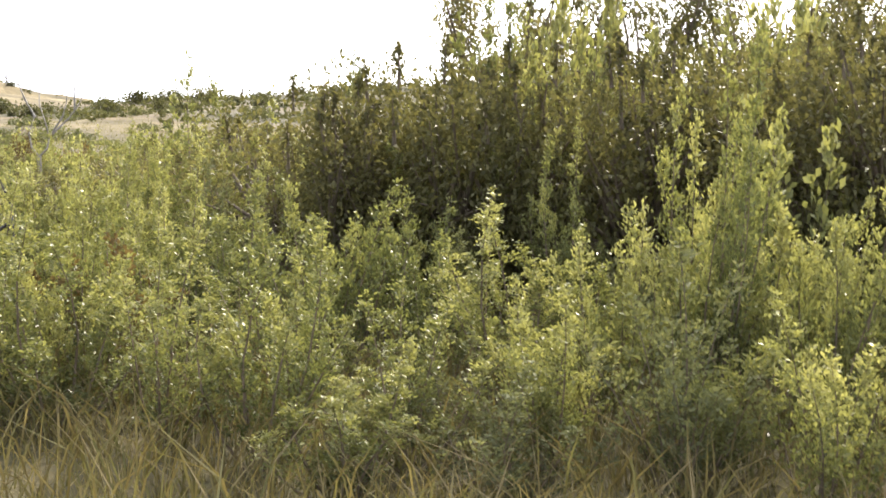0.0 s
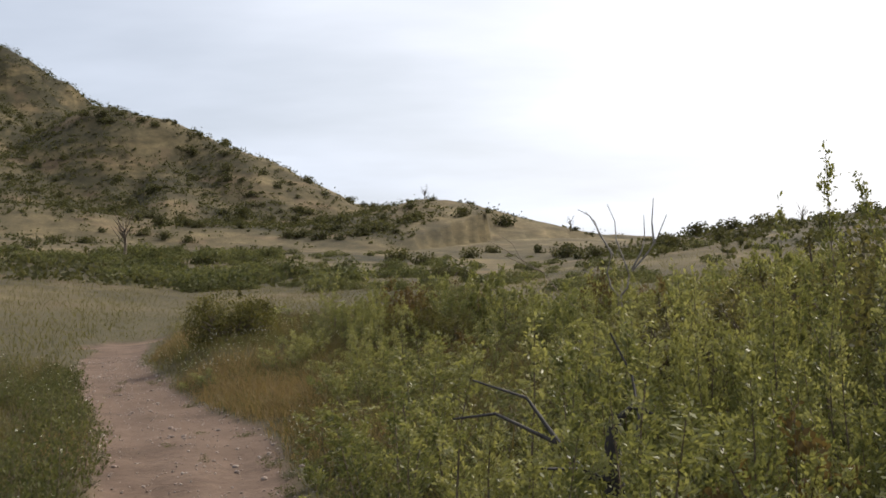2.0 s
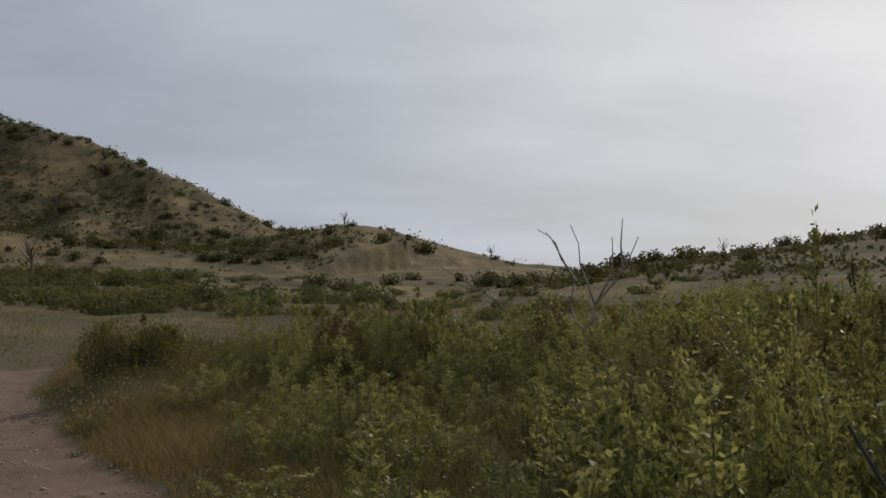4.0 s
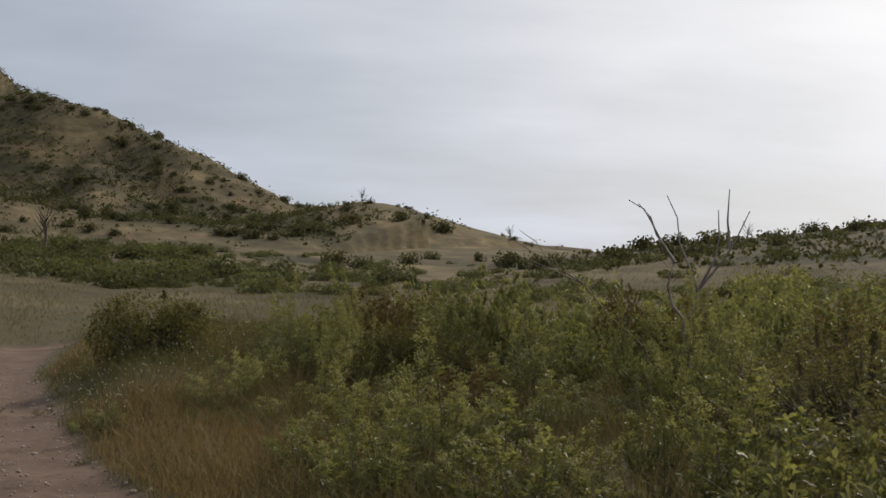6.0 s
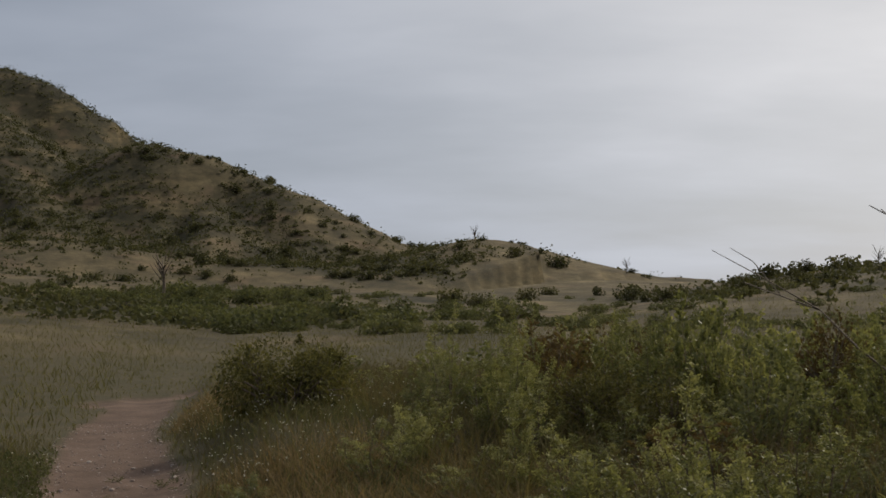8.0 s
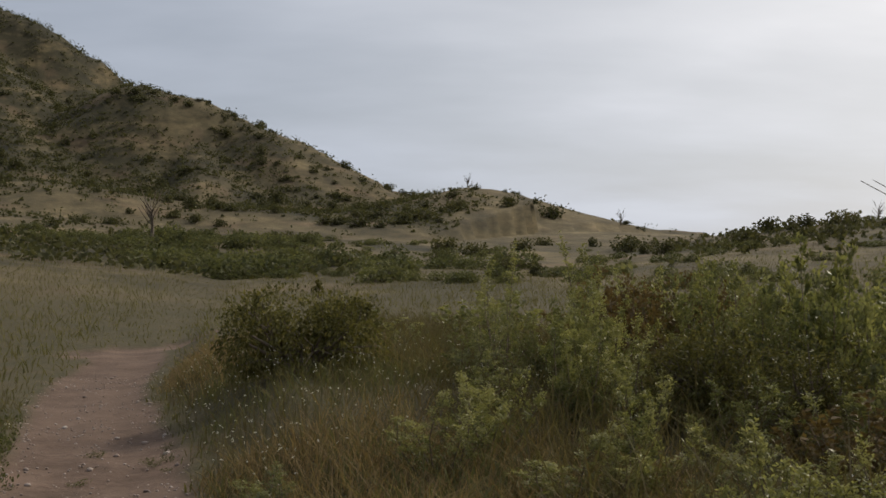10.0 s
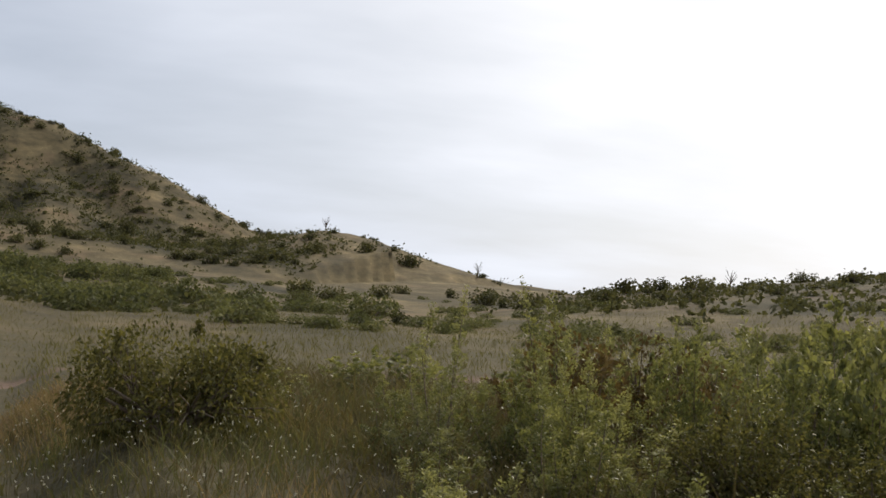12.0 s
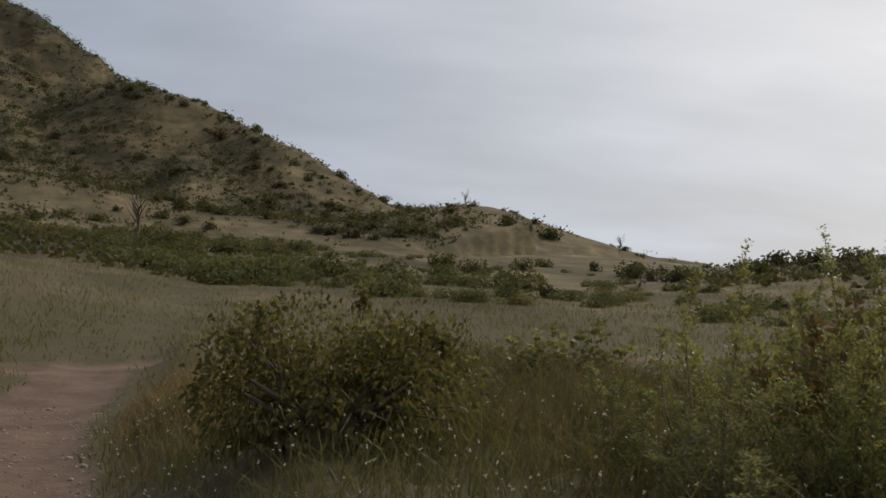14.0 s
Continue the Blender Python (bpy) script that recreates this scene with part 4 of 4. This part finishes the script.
# ---- valley and hillside shrubs ----
def far_shrubs():
    rng = random.Random(21)
    green = [round_shrub(600 + k, 1.25, 1.2, 11, 580, 0.18, 0.12, M_VALLEY, "valley_shrub", "rounded green shrub on the valley floor", "shrub", "valley shrubs", low=0.12, twigs=0) for k in range(3)]
    dark = [round_shrub(610 + k, 2.7, 1.6, 12, 380, 0.35, 0.26, M_FAR, "hillside_bush", "dark rounded bush on the golden hillside", "bush", "hillside bushes", low=0.12, twigs=0) for k in range(3)]
    gl, dl = [[], [], []], [[], [], []]
    for k in range(1500):
        d, a = rng.uniform(55, 150), rng.uniform(-17, 12)
        x, y = d * math.sin(radians(a)), 10.7 + d * math.cos(radians(a))
        n = float(value_noise(np.array([x]), np.array([y]), 18, 61, 3)[0])
        edge = 62 + 5.0 * abs(a + 1) * (a < -1)
        if d < edge - 0 or n < -0.12 + 0.01 * max(0, d - 115) or sum(map(len, gl)) > 194 or (a > 3 and rng.random() < 0.75):
            continue
        gl[rng.randrange(3)].append((x, y, rng.uniform(0, 360), rng.choice([rng.uniform(0.45, 0.9), rng.uniform(0.9, 1.8)]), rng.uniform(0.75, 1.25)))
    for k in range(46):
        d, a = rng.uniform(48, 115), rng.uniform(14, 33)
        gl[rng.randrange(3)].append((d * math.sin(radians(a)), 14 + d * math.cos(radians(a)), rng.uniform(0, 360), rng.uniform(0.5, 1.1), rng.uniform(0.7, 1.0)))
    for k in range(54):
        d, a = rng.uniform(58, 150), rng.uniform(3, 17)
        gl[rng.randrange(3)].append((d * math.sin(radians(a)), 14 + d * math.cos(radians(a)), rng.uniform(0, 360), rng.uniform(0.3, 0.85), rng.uniform(0.7, 1.1)))
    # bushes that stand alone on the knoll and in front of it, then on the big slope and at its foot, then along the east rise
    knoll = [(23, 188, 1.2), (20, 185, 0.9), (28, 195, 0.75), (37, 198, 0.95), (42, 201, 0.5), (47, 213, 1.3), (60, 215, 0.55), (62, 213, 0.6), (36, 219, 0.55), (28, 145, 0.85), (34, 162, 0.8), (19, 142, 0.95), (20, 130, 0.9), (15, 116, 0.6), (15, 90, 0.55), (16, 85, 0.5), (34, 116, 0.7), (40, 129, 0.6), (63, 186, 0.45), (40, 161, 0.6)]
    west = [(-9, 197, 1.0), (-6, 259, 1.1), (-4, 266, 0.6), (-13, 264, 0.65), (8, 252, 0.7), (12, 252, 0.55), (4, 245, 0.6), (-5, 248, 0.6), (7, 233, 0.5), (11, 188, 0.9), (9, 187, 0.8), (3, 220, 1.15), (0, 221, 0.95), (-18, 174, 0.75), (-21, 170, 0.8), (-8, 184, 0.7), (-5, 183, 0.6), (-21, 148, 0.65), (10, 230, 0.5), (14, 242, 0.45), (1, 258, 0.6), (-19, 242, 0.8), (-9, 268, 0.45), (-17, 271, 0.45)]
    east = [polar(a, 0, d)[:2] + (z,) for a, d, z in ((22.2, 178, 1.0), (22.9, 174, 1.15), (23.3, 172, 0.8), (24.7, 165, 0.7), (25.3, 162, 0.5), (27.2, 158, 0.6), (28.6, 154, 0.6), (24.0, 150, 1.1), (26.0, 144, 1.2), (23.0, 140, 1.0))]
    for x, y, size in knoll + west + east:
        dl[rng.randrange(3)].append((x, y, rng.uniform(0, 360), size, rng.uniform(0.85, 1.1)))
    for k in range(26):
        az = rng.uniform(-1.5, 5.5)
        d = float(np.interp(az, [-4.5, -0.8, 2.7, 4.2, 5.5], [262, 255, 262, 275, 288])) - rng.uniform(0, 5)
        dl[rng.randrange(3)].append((d * math.sin(radians(az)) + 0.4, 10.7 + d * math.cos(radians(az)), rng.uniform(0, 360), rng.uniform(0.14, 0.34), rng.uniform(1.0, 1.9)))
    many = np.random.default_rng(22)
    a, d = np.radians(many.uniform(-16, 44, 3000)), many.uniform(110, 300, 3000)
    xs, ys = d * np.sin(a) + 0.4, 10.7 + d * np.cos(a)
    rise = land(xs, ys)[2]
    ok = (rise > 0.6) & (many.uniform(0, 1, 3000) < (0.12 + 0.75 * green_cover(xs, ys, rise)) * (1 - 0.7 * smooth(110, 70, crest(xs, ys, EAST)[0]) * smooth(30, 45, xs)))
    for x, y in list(zip(xs[ok].tolist(), ys[ok].tolist()))[:260]:
        dl[rng.randrange(3)].append((x, y, rng.uniform(0, 360), rng.uniform(0.3, 1.0), rng.uniform(0.7, 1.1)))
    for m, s in zip(green + dark, gl + dl):
        place(m, s)


far_shrubs()


def hillside_tufts():
    """Low scrub and grass tussocks over the slopes, too many to tell apart."""
    rng = np.random.default_rng(71)
    n = 36000
    a, d = np.radians(rng.uniform(-17, 46, n)), rng.uniform(75, 350, n)
    x, y = d * np.sin(a) + 0.4, 10.7 + d * np.cos(a)
    z, hill, rise = land(x, y)
    ok = rng.uniform(0, 1, n) < (0.06 + 0.94 * green_cover(x, y, rise)) * np.maximum(smooth(0.3, 2.5, rise), 0.25 * smooth(13, 1, x)) * (1 - 0.85 * smooth(110, 70, crest(x, y, EAST)[0]) * smooth(30, 45, x))
    x, y, z = x[ok], y[ok], z[ok]
    n, k = len(x), 11
    size = rng.uniform(0.25, 1.3, n) ** 1.6
    P = rng.normal(size=(n, k, 3)) * [0.55, 0.55, 0.32] * size[:, None, None]
    P[:, :, 2] = np.abs(P[:, :, 2]) + 0.02
    P = (P + np.stack([x, y, z], -1)[:, None, :]).reshape(-1, 3)
    D = rng.normal(size=(n * k, 3)) + [0, 0, 0.6]
    V, F = blades(rng, P, D, 0.42, 0.32)
    tagged(new("hillside_scrub", link_mesh("hillside_scrub", V, F, M_FAR)), "low dark scrub scattered over the golden slopes", "scrub", kind="stuff")


hillside_tufts()


def bare_tree():
    root = thing("bare_tree", "leafless grey tree on the slope", "tree", "bare trees on the hills")
    rng = np.random.default_rng(91)
    lines = [(np.array([[0, 0, -0.2], [0.1, 0, 1.4], [0.0, 0.1, 2.6]]), np.array([0.16, 0.12, 0.08]))]
    part("trunk", *tubes(lines, 5), M_STEM, root)
    for k in range(12):
        a, z0 = rng.uniform(0, 6.28), rng.uniform(1.0, 2.5)
        r = rng.uniform(0.5, 1.3)
        part("limb", *tubes([(np.array([[0.05, 0, z0], [math.cos(a) * r * 0.5, math.sin(a) * r * 0.5, z0 + 0.7], [math.cos(a) * r, math.sin(a) * r, z0 + rng.uniform(1.1, 1.9)]]), np.array([0.06, 0.045, 0.02]))], 4), M_STEM, root)
    return root


place(bare_tree(), [(-10.1, 137.5, 0, 1.25, 1.0), (36.0, 228.0, 90, 0.8, 1.0), (59.0, 214.0, 20, 0.7, 0.9), (74.0, 156.0, 200, 0.7, 1.0), (80.0, 150.0, 140, 0.6, 1.0)])


# ---- stones on the trail ----
def stones():
    rng = np.random.default_rng(81)
    V, F, base, places = [], [], 0, []
    ico = bmesh.new()
    bmesh.ops.create_icosphere(ico, subdivisions=1, radius=1)
    iv, jf = np.array([v.co[:] for v in ico.verts]), np.array([[v.index for v in f.verts] for f in ico.faces])
    ico.free()
    for k in range(2300):
        y = rng.uniform(4, 34)
        a, b = float(curve_at(y, TRAIL_Y, TRAIL_A)), float(curve_at(y, TRAIL_Y, TRAIL_B))
        u = rng.uniform(0, 1) if rng.uniform() < 0.5 else rng.choice([rng.normal(0.03, 0.06), rng.normal(0.97, 0.06), rng.normal(0.5, 0.1)])
        x = a + (b - a) * u
        s = rng.uniform(0.005, 0.016) * (2.2 if rng.uniform() < 0.07 else 1)
        p = iv * rng.uniform(0.75, 1.2, (len(iv), 1)) * s * [1, rng.uniform(0.7, 1.2), 0.6]
        V.append(p); F.append(jf + base); base += len(p)
        places.append((x, y, s))
    places = np.array(places)
    zs = land(places[:, 0], places[:, 1])[0] + places[:, 2] * 0.25
    V = [p + [a, b, c] for p, (a, b, _), c in zip(V, places, zs)]
    ob = new("stones", link_mesh("stones", np.concatenate(V), np.concatenate(F), M_STONE))
    tagged(ob, "small pale and dark stones scattered over the dirt trail", "stones", kind="stuff")


stones()
